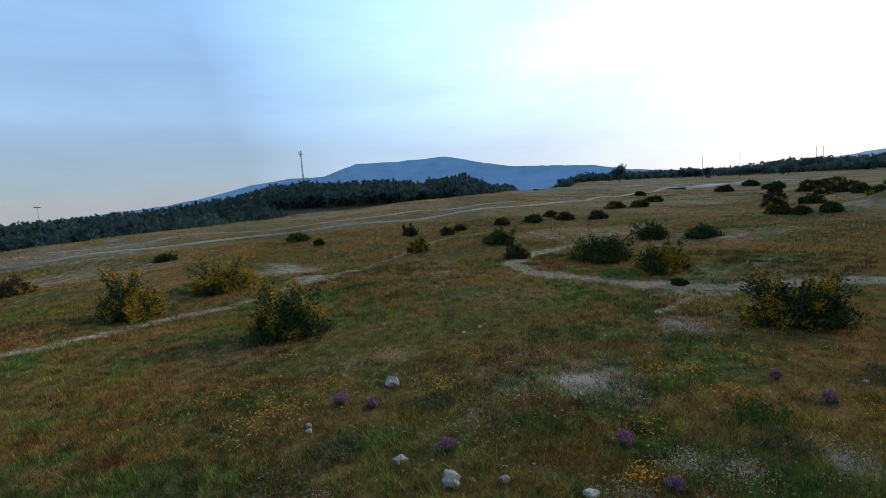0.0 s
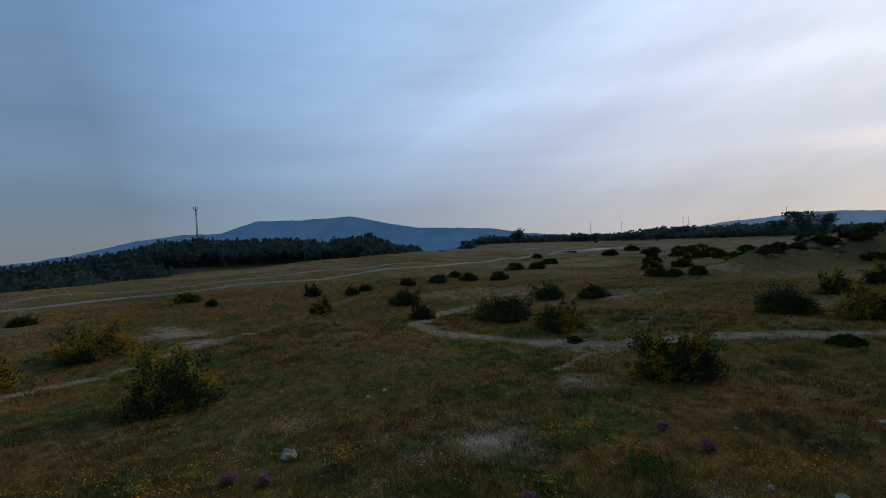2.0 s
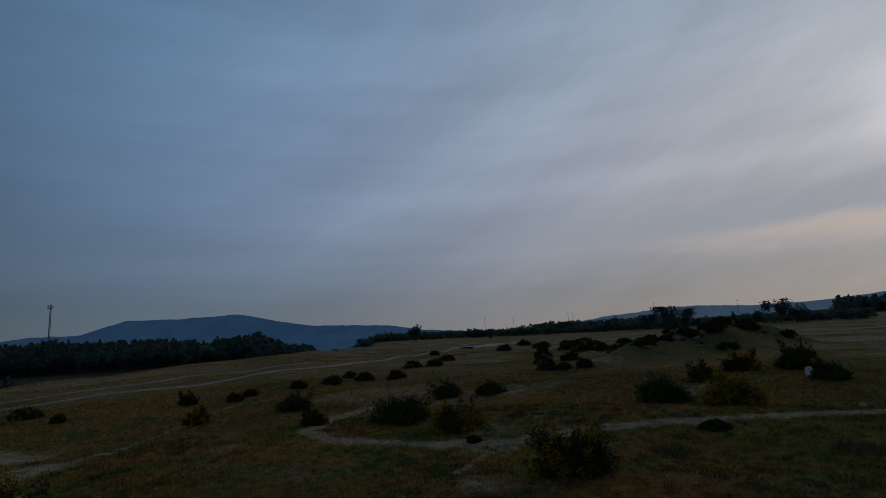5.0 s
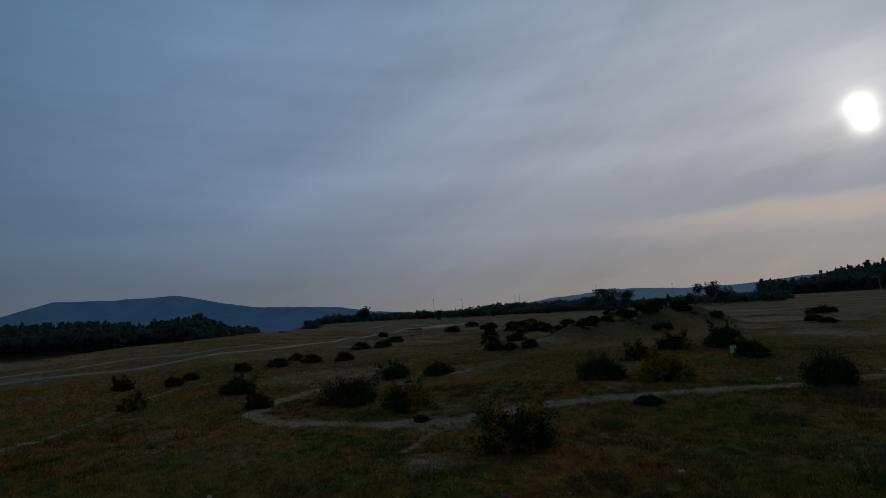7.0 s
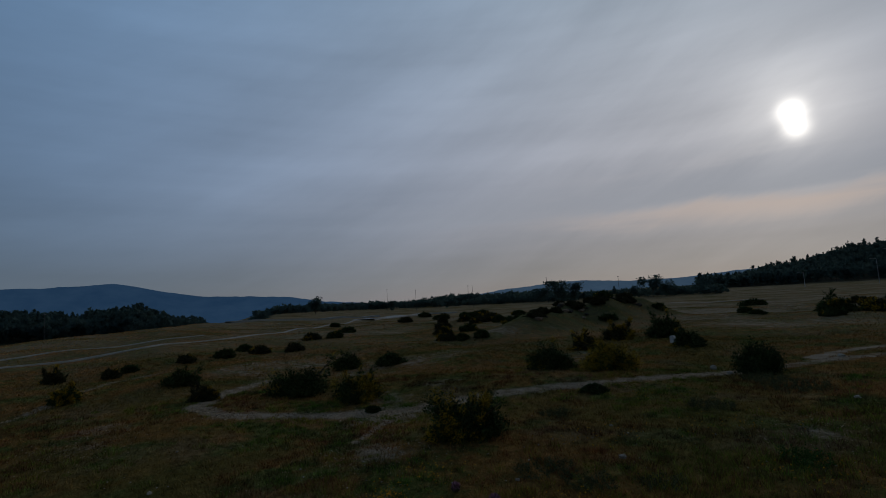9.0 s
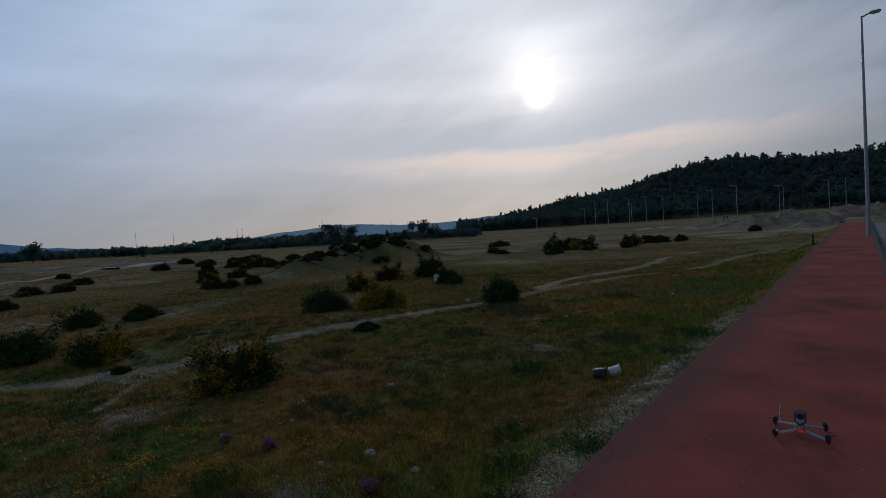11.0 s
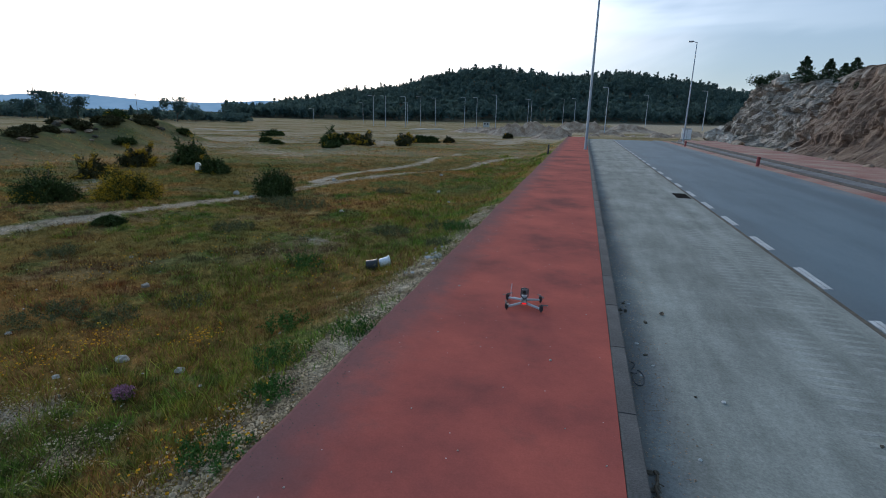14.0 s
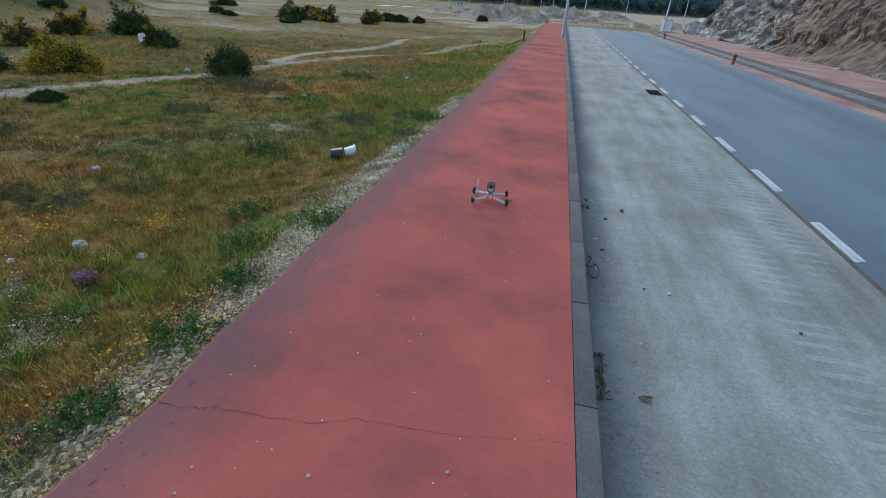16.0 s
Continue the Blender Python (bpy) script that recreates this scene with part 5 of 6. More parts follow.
# ---- trees ----
def tree_tris(rnd, h, w, kind, count, full=1.2):
    """Foliage of one tree as loose clumps: 'pine' a ragged cone, 'round' a broad broken crown, 'tall' a thin-trunked eucalyptus."""
    if kind == "pine":
        s = rnd.uniform(0.12, 1.0, count)
        rad = w / 2 * (1.05 - s) ** 0.8 * np.sqrt(rnd.uniform(0.1, 1, count)) * (1 + 0.25 * np.sin(s * 26))
        a = rnd.uniform(0, 2 * math.pi, count)
        c = np.stack([rad * np.cos(a), rad * np.sin(a), s * h], 1)
    else:
        k = 9
        cen = rnd.normal(0, 1, (k, 3)) * (w * 0.2, w * 0.2, h * (0.14 if kind == "round" else 0.2)) + (0, 0, h * (0.52 if kind == "round" else 0.62))
        siz = rnd.uniform(0.16, 0.3, k) * w
        pick = rnd.randint(0, k, count)
        d = rnd.normal(0, 1, (count, 3))
        d /= np.linalg.norm(d, axis=1, keepdims=True)
        c = cen[pick] + d * (siz[pick] * rnd.uniform(0.4, 1.05, count))[:, None] * (1, 1, 0.9 if kind == "round" else 1.2)
        c[:, 2] = np.clip(c[:, 2], h * 0.05, h * 1.02)
    leaf = full * math.sqrt(w * h / count)
    way = rnd.normal(0, 1, (count, 3)) + (0, 0, 0.35)
    way /= np.linalg.norm(way, axis=1, keepdims=True)
    side = np.cross(way, rnd.normal(0, 1, (count, 3)))
    side /= np.linalg.norm(side, axis=1, keepdims=True)
    size = leaf * rnd.uniform(0.7, 1.5, (count, 1))
    return np.stack([c - side * size * 0.6, c + side * size * 0.6, c + way * size * 1.3], 1)


def trunk_tris(h, w):
    r = 0.012 * h + 0.04
    base = [(r * math.cos(2 * math.pi * k / 5), r * math.sin(2 * math.pi * k / 5), -0.6) for k in range(5)]
    return np.array([(base[k], base[(k + 1) % 5], (0, 0, h * 0.9)) for k in range(5)])


def tree(x, y, h, w, seed, kind, label, count=420, z=None, mat=None, full=1.2):
    rnd = np.random.RandomState(seed)
    root = thing("tree", x, y, z_at(x, y) if z is None else z, 0, label, "tree", "single trees")
    tri_mesh("crown", tree_tris(rnd, h, w, kind, count, full), mat or M_HAZED_TREE, root)
    bm = bmesh.new()
    add_rod(bm, (0, 0, -0.5), (0.03 * w, 0, h * 0.45), 0.02 * h + 0.03, 0.012 * h + 0.02, 7)
    for k in range(5):
        a = 2 * math.pi * k / 5 + seed
        add_rod(bm, (0.02 * w, 0, h * (0.25 + 0.05 * k)), (0.3 * w * math.cos(a), 0.3 * w * math.sin(a), h * (0.55 + 0.06 * k)), 0.009 * h + 0.01, 0.004 * h, 5)
    part("trunk", bm, M_BARK, root)
    return root


def at_bearing(az, r):
    x, y = polar(az, r)
    return x, y


for i, (taz, tr, th, tw, kind) in enumerate(((-87.1, 132.0, 3.6, 3.2, 'round'), (-85.1, 138.0, 3.2, 4.4, 'round'), (-79.4, 132.0, 4.2, 4.6, 'round'), (-71.0, 142.0, 3.4, 2.6, 'round'), (-96.5, 208.0, 9, 8, 'round'), (-94.9, 204.0, 8, 9, 'round'), (-52.3, 172.0, 6.5, 9.0, 'tall'), (-50.5, 168.0, 5.5, 6.5, 'tall'),
    (-54.4, 176.0, 4.5, 7.0, 'tall'), (-46.3, 160.0, 4.0, 2.0, 'pine'), (-44.5, 164.0, 4.0, 5.0, 'round'), (-42.5, 168.0, 6.5, 6.0, 'tall'), (-40.9, 172.0, 5.0, 7.0, 'round'), (-64.3, 152.0, 3.2, 5.0, 'round'), (-37.6, 208.0, 6, 9, 'round'))):
    tx, ty = at_bearing(taz, tr)
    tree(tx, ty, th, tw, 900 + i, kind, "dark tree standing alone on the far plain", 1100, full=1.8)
# young pines and shrubs on top of the bank
for i, (tx, ty, th, tw, kind) in enumerate(((17.3, 61.0, 1.6, 2.6, "round"), (17.6, 58.0, 1.5, 2.2, "round"), (18.2, 53.0, 2.6, 2.0, "pine"), (18.6, 49.2, 2.4, 1.8, "pine"), (18.7, 46.8, 1.9, 1.6, "pine"), (18.4, 44.4, 2.0, 1.8, "pine"), (18.0, 51.0, 1.0, 2.2, "round"),
        (18.2, 37.0, 1.9, 2.4, "round"), (18.4, 34.6, 2.4, 3.0, "round"), (18.0, 31.5, 2.0, 3.0, "round"), (16.7, 39.0, 1.6, 1.0, "round"))):
    bz = 5.45 + 0.3 * math.sin(ty * 0.11 + 0.4) + 0.25 * math.sin(ty * 0.37) - 0.15
    tree(tx, ty, th * 0.8, tw, 950 + i, kind, "dark young pine or shrub growing on top of the bank", 1600, bz if i != 10 else 3.4, M_PINE, 1.7)


def forest(name, spots, seed, label, kinds, h0, h1, count, wide=1.0):
    rnd = np.random.RandomState(seed)
    out, wood = [], []
    for x, y in spots:
        z = z_at(x, y)
        h = rnd.uniform(h0, h1)
        kind = kinds[rnd.randint(len(kinds))]
        w = h * (rnd.uniform(0.3, 0.5) if kind == "pine" else rnd.uniform(0.5, 0.85) if kind == "round" else rnd.uniform(0.4, 0.6)) * wide
        out.append(tree_tris(rnd, h, w, kind, count, 1.4) + (x, y, z))
        wood.append(trunk_tris(h, w) + (x, y, z))
    root = new(name)
    tagged(root, label, "forest", kind="stuff")
    mesh_ob("crowns", np.concatenate(out).reshape(-1, 3), np.arange(len(out) * count * 3).reshape(-1, 3), M_HAZED_TREE, root)["kind"] = "stuff"
    w_ = np.concatenate(wood)
    mesh_ob("trunks", w_.reshape(-1, 3), np.arange(len(w_) * 3).reshape(-1, 3), M_BARK, root)["kind"] = "stuff"
    return root


def scatter(seed, n, az0, az1, r0, r1, keep=None):
    rnd = np.random.RandomState(seed)
    az, r = rnd.uniform(az0, az1, n), np.sqrt(rnd.uniform(r0 ** 2, r1 ** 2, n))
    return [polar(a, q) for a, q in zip(az, r) if keep is None or keep(a, q)]


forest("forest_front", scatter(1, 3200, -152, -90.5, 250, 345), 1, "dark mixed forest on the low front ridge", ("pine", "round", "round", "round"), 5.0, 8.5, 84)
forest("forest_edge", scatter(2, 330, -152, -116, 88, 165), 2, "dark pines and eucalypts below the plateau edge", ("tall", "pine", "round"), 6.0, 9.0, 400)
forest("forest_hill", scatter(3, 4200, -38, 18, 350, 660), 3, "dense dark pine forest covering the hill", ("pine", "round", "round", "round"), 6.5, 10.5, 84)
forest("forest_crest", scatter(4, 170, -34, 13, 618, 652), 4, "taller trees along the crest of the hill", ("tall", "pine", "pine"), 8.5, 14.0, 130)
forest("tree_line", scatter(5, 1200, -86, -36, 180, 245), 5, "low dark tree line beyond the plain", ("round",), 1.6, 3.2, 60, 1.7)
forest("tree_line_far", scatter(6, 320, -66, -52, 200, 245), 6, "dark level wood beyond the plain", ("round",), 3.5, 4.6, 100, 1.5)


# ---- built things ----
def bollard(x, y, tilt=0):
    root = thing("bollard", x, y, -0.14, 0, "short dark red steel bollard beside the kerb", "bollard", "red bollards")
    bm = bmesh.new()
    add_rod(bm, (0, 0, -0.1), (0, 0, 0.42), 0.08, 0.08, 16)
    part("post", bm, M_BOLLARD, root, smooth_faces=False)
    bm = bmesh.new()
    add_rod(bm, (0, 0, 0.422), (0, 0, 0.45), 0.087, 0.065, 16)
    part("cap", bm, M_BOLLARD, root)
    bm = bmesh.new()
    add_rod(bm, (0, 0, 0.34), (0, 0, 0.356), 0.083, 0.083, 16)
    part("ring", bm, M_IRON, root, "dark band below the cap")
    root.matrix_world = pose(x, y, -0.14, 0, tilt, 0)
    return root


bollard(8.15, 13.2, 6)
bollard(8.1, 27.1, 1)
bollard(8.24, 46.2)


def cabinet():
    root = thing("utility_cabinet", 11.0, 62.0, -0.13, 4, "pale grey utility cabinet beside the street lamp", "cabinet")
    bm = bmesh.new()
    add_box(bm, -0.48, -0.25, 0.06, 0.48, 0.25, 1.22, 0.02)
    part("body", bm, M_WALL, root)
    bm = bmesh.new()
    add_box(bm, -0.53, -0.3, 1.224, 0.53, 0.3, 1.28, 0.015)
    part("roof", bm, M_WALL, root)
    bm = bmesh.new()
    add_box(bm, -0.52, -0.28, -0.1, 0.52, 0.28, 0.056)
    part("plinth", bm, M_KERB, root)
    for sx in (-1, 1):
        bm = bmesh.new()
        add_box(bm, 0.02 if sx > 0 else -0.44, -0.275, 0.12, 0.44 if sx > 0 else -0.02, -0.254, 1.16, 0.006)
        part("door", bm, M_PALE, root)


cabinet()


def hut():
    x, y = polar(-10.5, 210)
    root = thing("hut", x, y, z_at(x, y), 8, "small pale hut at the foot of the wooded hill", "hut")
    bm = bmesh.new()
    add_box(bm, -1.2, -1.0, -0.3, 1.2, 1.0, 1.9)
    part("wall", bm, M_WALL, root)
    bm = bmesh.new()
    add_box(bm, -1.4, -1.2, 1.904, 1.4, 1.2, 2.1, 0.03)
    part("roof", bm, M_KERB, root)
    for sx in (-0.55, 0.55):
        bm = bmesh.new()
        add_box(bm, sx - 0.3, -1.03, 0.9, sx + 0.3, -1.004, 1.5)
        part("window", bm, M_DARK, root)


hut()


def marker_post():
    root = thing("marker_post", -1.78, 28.6, z_at(-1.78, 28.6), 0, "short dark post at the walkway's edge", "post")
    bm = bmesh.new()
    add_rod(bm, (0, 0, -0.2), (0, 0, 0.5), 0.05, 0.048, 10)
    part("shaft", bm, M_DARK, root)
    bm = bmesh.new()
    add_rod(bm, (0, 0, 0.502), (0, 0, 0.53), 0.055, 0.035, 10)
    part("cap", bm, M_DARK, root)


marker_post()


def pot(x, y, rz, mat, label, r=0.095, length=0.2, tilt=88):
    """A flower pot thrown on its side: hollow, with a rim."""
    root = thing("plant_pot", x, y, z_at(x, y) + r * 0.95, rz, label, "plant pot", "discarded pots")
    root.matrix_world = pose(x, y, z_at(x, y) + r * 0.95, 0, tilt, rz)
    bm = bmesh.new()
    prof = ((0.0, 0.0), (r * 0.78, 0.0), (r * 0.98, length * 0.86), (r * 0.92, length * 0.86), (r * 0.74, 0.012), (0.0, 0.012))
    ring = []
    for rad, h in prof:
        ring.append([bm.verts.new((rad * math.cos(2 * math.pi * k / 20), rad * math.sin(2 * math.pi * k / 20), h)) for k in range(20)] if rad else [bm.verts.new((0, 0, h))])
    for a, b in zip(ring, ring[1:]):
        for k in range(20):
            q = [a[k % len(a)], a[(k + 1) % 20 % len(a)], b[(k + 1) % 20 % len(b)], b[k % len(b)]]
            q = list(dict.fromkeys(q))
            if len(q) > 2:
                bm.faces.new(q)
    part("body", bm, mat, root)
    bm = bmesh.new()
    for k in range(20):
        add_rod(bm, (r * 1.02 * math.cos(2 * math.pi * k / 20), r * 1.02 * math.sin(2 * math.pi * k / 20), length * 0.94), (r * 1.02 * math.cos(2 * math.pi * (k + 1) / 20), r * 1.02 * math.sin(2 * math.pi * (k + 1) / 20), length * 0.94), length * 0.055, None, 6)
    part("rim", bm, mat, root)
    return root


pot(-2.90, 6.50, 22, M_DARK, "black plastic pot lying on its side in the grass", 0.085, 0.17)
pot(-2.73, 6.60, 30, M_PALE, "white plastic pot lying on its side in the grass", 0.075, 0.16, 80)
bm = bmesh.new()
add_box(bm, -0.09, -0.08, -0.05, 0.09, 0.08, 0.3, 0.03)
wb = part("white_block", bm, M_PALE)
wb.matrix_world = pose(-13.5, 15.5, z_at(-13.5, 15.5), 0, 0, 20)
tagged(wb, "upright white block standing between the bushes", "block")


def drain_grate(x, y, w, d):
    root = thing("drain_grate", x, y, -0.139, 0, "dark cast iron drain grate in the concrete", "drain grate", "drain grates")
    bm = bmesh.new()
    for x0, y0, x1, y1 in ((-w, -d, -w + 0.03, d), (w - 0.03, -d, w, d), (-w + 0.03, -d, w - 0.03, -d + 0.03), (-w + 0.03, d - 0.03, w - 0.03, d)):
        add_box(bm, x0, y0, -0.02, x1, y1, 0.006)
    part("frame", bm, M_IRON, root)
    # no hole is cut: a solid dark plate paints the shade inside
    bm = bmesh.new()
    add_box(bm, -w + 0.032, -d + 0.032, -0.02, w - 0.032, d - 0.032, 0.0012)
    part("pit", bm, M_IRON, root, "dark plate standing in for the shade below the bars")
    for k in range(7):
        bm = bmesh.new()
        u = -w + 0.05 + k * (2 * w - 0.1) / 6
        add_box(bm, u - 0.01, -d + 0.03, -0.02, u + 0.01, d - 0.03, 0.004)
        part("bar", bm, M_IRON, root)


drain_grate(2.72, 14.8, 0.17, 0.45)


def wire_coil():
    bm = bmesh.new()
    pts = [(0.55 + 0.02 * math.sin(i * 0.9), 4.06 - i * 0.03, -0.13 + 0.012 * math.sin(i)) for i in range(8)]
    pts += [(0.575 + 0.04 * math.cos(a), 3.74 + 0.11 * math.sin(a), -0.125 + 0.004 * a) for a in [1.6 + 0.4 * k for k in range(17)]]
    add_tube(bm, pts, 0.006)
    ob = part("wire", bm, M_DARK)
    tagged(ob, "loop of black wire lying beside the kerb", "wire")
    bm = bmesh.new()
    add_tube(bm, [(0.56 + 0.012 * math.sin(i * 1.3), 2.68 - 0.045 * i, -0.128 + 0.006 * math.sin(i * 2)) for i in range(10)], 0.008)
    for k in range(9):
        a = k * 0.7
        add_tube(bm, [(0.565, 2.27 + 0.04 * k, -0.133), (0.565 + 0.04 * math.cos(a), 2.27 + 0.04 * k + 0.05 * math.sin(a), -0.124)], 0.004, 4)
    ob = part("dry_stalk", bm, M_TWIG)
    tagged(ob, "dry brown plant stalk lying beside the kerb", "stalk")
    rnd = np.random.RandomState(3)
    for k, (lx, ly) in enumerate(((0.79, 2.34), (0.95, 5.3))):
        bm = bmesh.new()
        bmesh.ops.create_grid(bm, x_segments=5, y_segments=3, size=0.5)
        for vert in bm.verts:
            wide = 1 - (2 * vert.co.x) ** 2
            vert.co = Vector((vert.co.x * 0.085, vert.co.y * 0.05 * max(wide, 0.05), 0.012 * abs(vert.co.y) + 0.01 * vert.co.x ** 2 * 4))
        bmesh.ops.solidify(bm, geom=bm.faces[:], thickness=0.0015)
        ob = part("dry_leaf", bm, M_TWIG)
        ob.matrix_world = pose(lx, ly, -0.136, 0, 0, rnd.uniform(0, 360))
        tagged(ob, "curled brown dead leaf lying on the concrete", "leaf", "dead leaves")


wire_coil()


def drone():
    """Small four-rotor racing drone set down on the walkway."""
    root = thing("quadcopter", -0.42, 4.72, 0.0, 6, "small grey racing drone with red lights on the walkway", "drone")
    bm = bmesh.new()
    add_box(bm, -0.032, -0.085, 0.052, 0.032, 0.085, 0.064, 0.003)
    add_box(bm, -0.026, -0.075, 0.094, 0.026, 0.075, 0.099, 0.002)
    for sx in (-0.022, 0.022):
        for sy in (-0.06, 0.0, 0.06):
            add_rod(bm, (sx, sy, 0.063), (sx, sy, 0.095), 0.004, None, 6)
    part("frame", bm, M_CARBON, root)
    bm = bmesh.new()
    add_box(bm, -0.022, -0.05, 0.0995, 0.022, 0.05, 0.125, 0.005)
    part("battery", bm, M_TAPE, root)
    bm = bmesh.new()
    add_box(bm, -0.028, -0.035, 0.128, 0.028, 0.008, 0.186, 0.006)
    cam_box = part("action_camera", bm, M_CARBON, root, "grey camera in a dark cage")
    bm = bmesh.new()
    add_rod(bm, (0, -0.045, 0.158), (0, -0.0352, 0.158), 0.016, 0.018, 12)
    part("lens", bm, M_DARK, cam_box)
    bm = bmesh.new()
    add_tube(bm, [(0, -0.085, 0.1), (-0.034, -0.07, 0.13), (-0.034, -0.03, 0.19), (0, -0.015, 0.195), (0.034, -0.03, 0.19), (0.034, -0.07, 0.13), (0, -0.085, 0.1)], 0.006)
    part("camera_cage", bm, M_DARK, root)
    bm = bmesh.new()
    add_box(bm, -0.022, -0.093, 0.052, 0.022, -0.086, 0.066, 0.002)
    part("light_bar", bm, M_LED, root, "glowing red light bar")
    for sx in (-1, 1):
        for sy in (-1, 1):
            end = (sx * 0.165, sy * 0.13, 0.03)
            bm = bmesh.new()
            add_rod(bm, (sx * 0.02, sy * 0.05, 0.05), end, 0.013, 0.012, 8)
            arm = part("arm", bm, M_TAPE, root)
            bm = bmesh.new()
            add_rod(bm, (end[0], end[1], 0.018), (end[0], end[1], 0.066), 0.019, 0.019, 14)
            part("motor", bm, M_DARK, arm)
            bm = bmesh.new()
            add_rod(bm, (end[0], end[1], 0.0), (end[0], end[1], 0.0175), 0.006, 0.009, 8)
            part("landing_foot", bm, M_DARK, arm)
            bm = bmesh.new()
            turn = Matrix.Translation((end[0], end[1], 0.071)) @ Matrix.Rotation(0.4 + sx * 0.7 + sy, 4, "Z")
            for half in (0, math.pi):
                add_box(bm, 0.004, -0.008, -0.0012, 0.064, 0.008, 0.0012, 0.0, turn @ Matrix.Rotation(half, 4, "Z") @ Matrix.Rotation(0.2, 4, "X"))
            add_rod(bm, turn @ Vector((0, 0, -0.004)), turn @ Vector((0, 0, 0.006)), 0.007, None, 8)
            part("propeller", bm, M_DARK, arm)
    bm = bmesh.new()
    add_tube(bm, [(-0.13, 0.09, 0.06), (-0.135, 0.1, 0.12), (-0.13, 0.11, 0.185)], 0.0025, 5)
    part("antenna", bm, M_PALE, root, "thin pale antenna wire")
    return root


drone()

# ---- meadow cover, joined because nobody could count it ----
def blades(name, seed, n, r0, r1, az0, az1, h0, h1, width, mat, label, keep, lean=0.5, per=5, power=1.0):
    rnd = np.random.RandomState(seed)
    r = (r0 ** power + (r1 ** power - r0 ** power) * rnd.rand(n)) ** (1 / power)
    az = np.radians(rnd.uniform(az0, az1, n))
    x, y = r * np.sin(az), r * np.cos(az)
    ok = keep(x, y, rnd)
    x, y, r = x[ok], y[ok], r[ok]
    m = len(x)
    x, y, r = np.repeat(x, per), np.repeat(y, per), np.repeat(r, per)
    grow = np.maximum(1, r / 6.5)
    x = x + rnd.normal(0, 0.025, m * per) * grow
    y = y + rnd.normal(0, 0.025, m * per) * grow
    z = ground(x, y) - 0.012
    h = rnd.uniform(h0, h1, m * per) * np.repeat(rnd.uniform(0.6, 1.25, m), per)
    a = rnd.uniform(0, 2 * math.pi, m * per)
    w = width * grow * rnd.uniform(0.7, 1.3, m * per)
    dx, dy = np.cos(a) * w / 2, np.sin(a) * w / 2
    lx, ly = rnd.normal(0, lean, m * per) * h, rnd.normal(0, lean, m * per) * h
    tri = np.stack([np.stack([x - dx, y - dy, z], 1), np.stack([x + dx, y + dy, z], 1), np.stack([x + lx, y + ly, z + h], 1)], 1)
    ob = mesh_ob(name, tri.reshape(-1, 3), np.arange(m * per * 3).reshape(-1, 3), mat)
    return tagged(ob, label, "grass", kind="stuff")


def meadow(x, y, rnd):
    berm = np.min([seg_dist(x, y, p, q)[0] for p, q in zip(RIDGE[1:], RIDGE[2:])], axis=0)
    return (x < -1.95) & (berm > 1.0 + 1.2 * rnd.rand(len(x))) & (bare_at(x, y) + rnd.normal(0, 0.16, len(x)) < 0.42)


def verge(x, y, rnd):
    thick = np.sin(x * 2.1 + y * 0.8) + np.sin(y * 1.7 - x) + rnd.normal(0, 0.5, len(x))
    return (x < -1.7) & (x > -4.6) & (bare_at(x, y) < 0.5 + 0.2 * rnd.rand(len(x))) & (thick > -0.3)


blades("meadow_grass", 1, 68000, 1.8, 26, -152, -4, 0.03, 0.085, 0.007, M_GRASS, "short green and straw coloured meadow grass", meadow, 0.7, 5, 1.0)
blades("far_grass", 2, 72000, 17, 62, -148, -3, 0.03, 0.08, 0.010, M_DRY, "rough grass farther out on the plain", meadow, 0.8, 3, 1.2)
blades("verge_grass", 3, 34000, 1.8, 32, -110, -2.4, 0.06, 0.17, 0.008, M_VERGE, "longer fresh green grass along the walkway", verge, 0.5, 5, 1.0)


def tufts(name, seed, n, r1, h, mat, label, keep, blade=0.006, wide=0.1, per=46, sector=(-152, -5)):
    """Clumps that stand above the turf, their blades leaning outwards."""
    rnd = np.random.RandomState(seed)
    r, az = rnd.uniform(1.8, r1, n), np.radians(rnd.uniform(*sector, n))
    x, y = r * np.sin(az), r * np.cos(az)
    ok = keep(x, y, rnd)
    x, y = x[ok], y[ok]
    m = len(x)
    size = rnd.uniform(0.5, 1.5, m)
    g = np.repeat(np.maximum(1, np.hypot(x, y) / 6.5), per)
    s = np.repeat(size, per)
    a, q = rnd.uniform(0, 2 * math.pi, m * per), np.sqrt(rnd.rand(m * per))
    px, py = np.repeat(x, per) + np.cos(a) * q * wide * s, np.repeat(y, per) + np.sin(a) * q * wide * s
    z = ground(px, py) - 0.01
    hh = h * s * (1.15 - 0.6 * q) * rnd.uniform(0.5, 1.15, m * per)
    lean = q * 0.7 * hh
    b = rnd.uniform(0, 2 * math.pi, m * per)
    w = blade * g * rnd.uniform(0.7, 1.4, m * per) / 2
    tip = np.stack([px + np.cos(a) * lean + rnd.normal(0, 0.25, m * per) * hh, py + np.sin(a) * lean + rnd.normal(0, 0.25, m * per) * hh, z + hh], 1)
    tri = np.stack([np.stack([px - np.cos(b) * w, py - np.sin(b) * w, z], 1), np.stack([px + np.cos(b) * w, py + np.sin(b) * w, z], 1), tip], 1)
    ob = mesh_ob(name, tri.reshape(-1, 3), np.arange(m * per * 3).reshape(-1, 3), mat)
    return tagged(ob, label, "grass", kind="stuff")


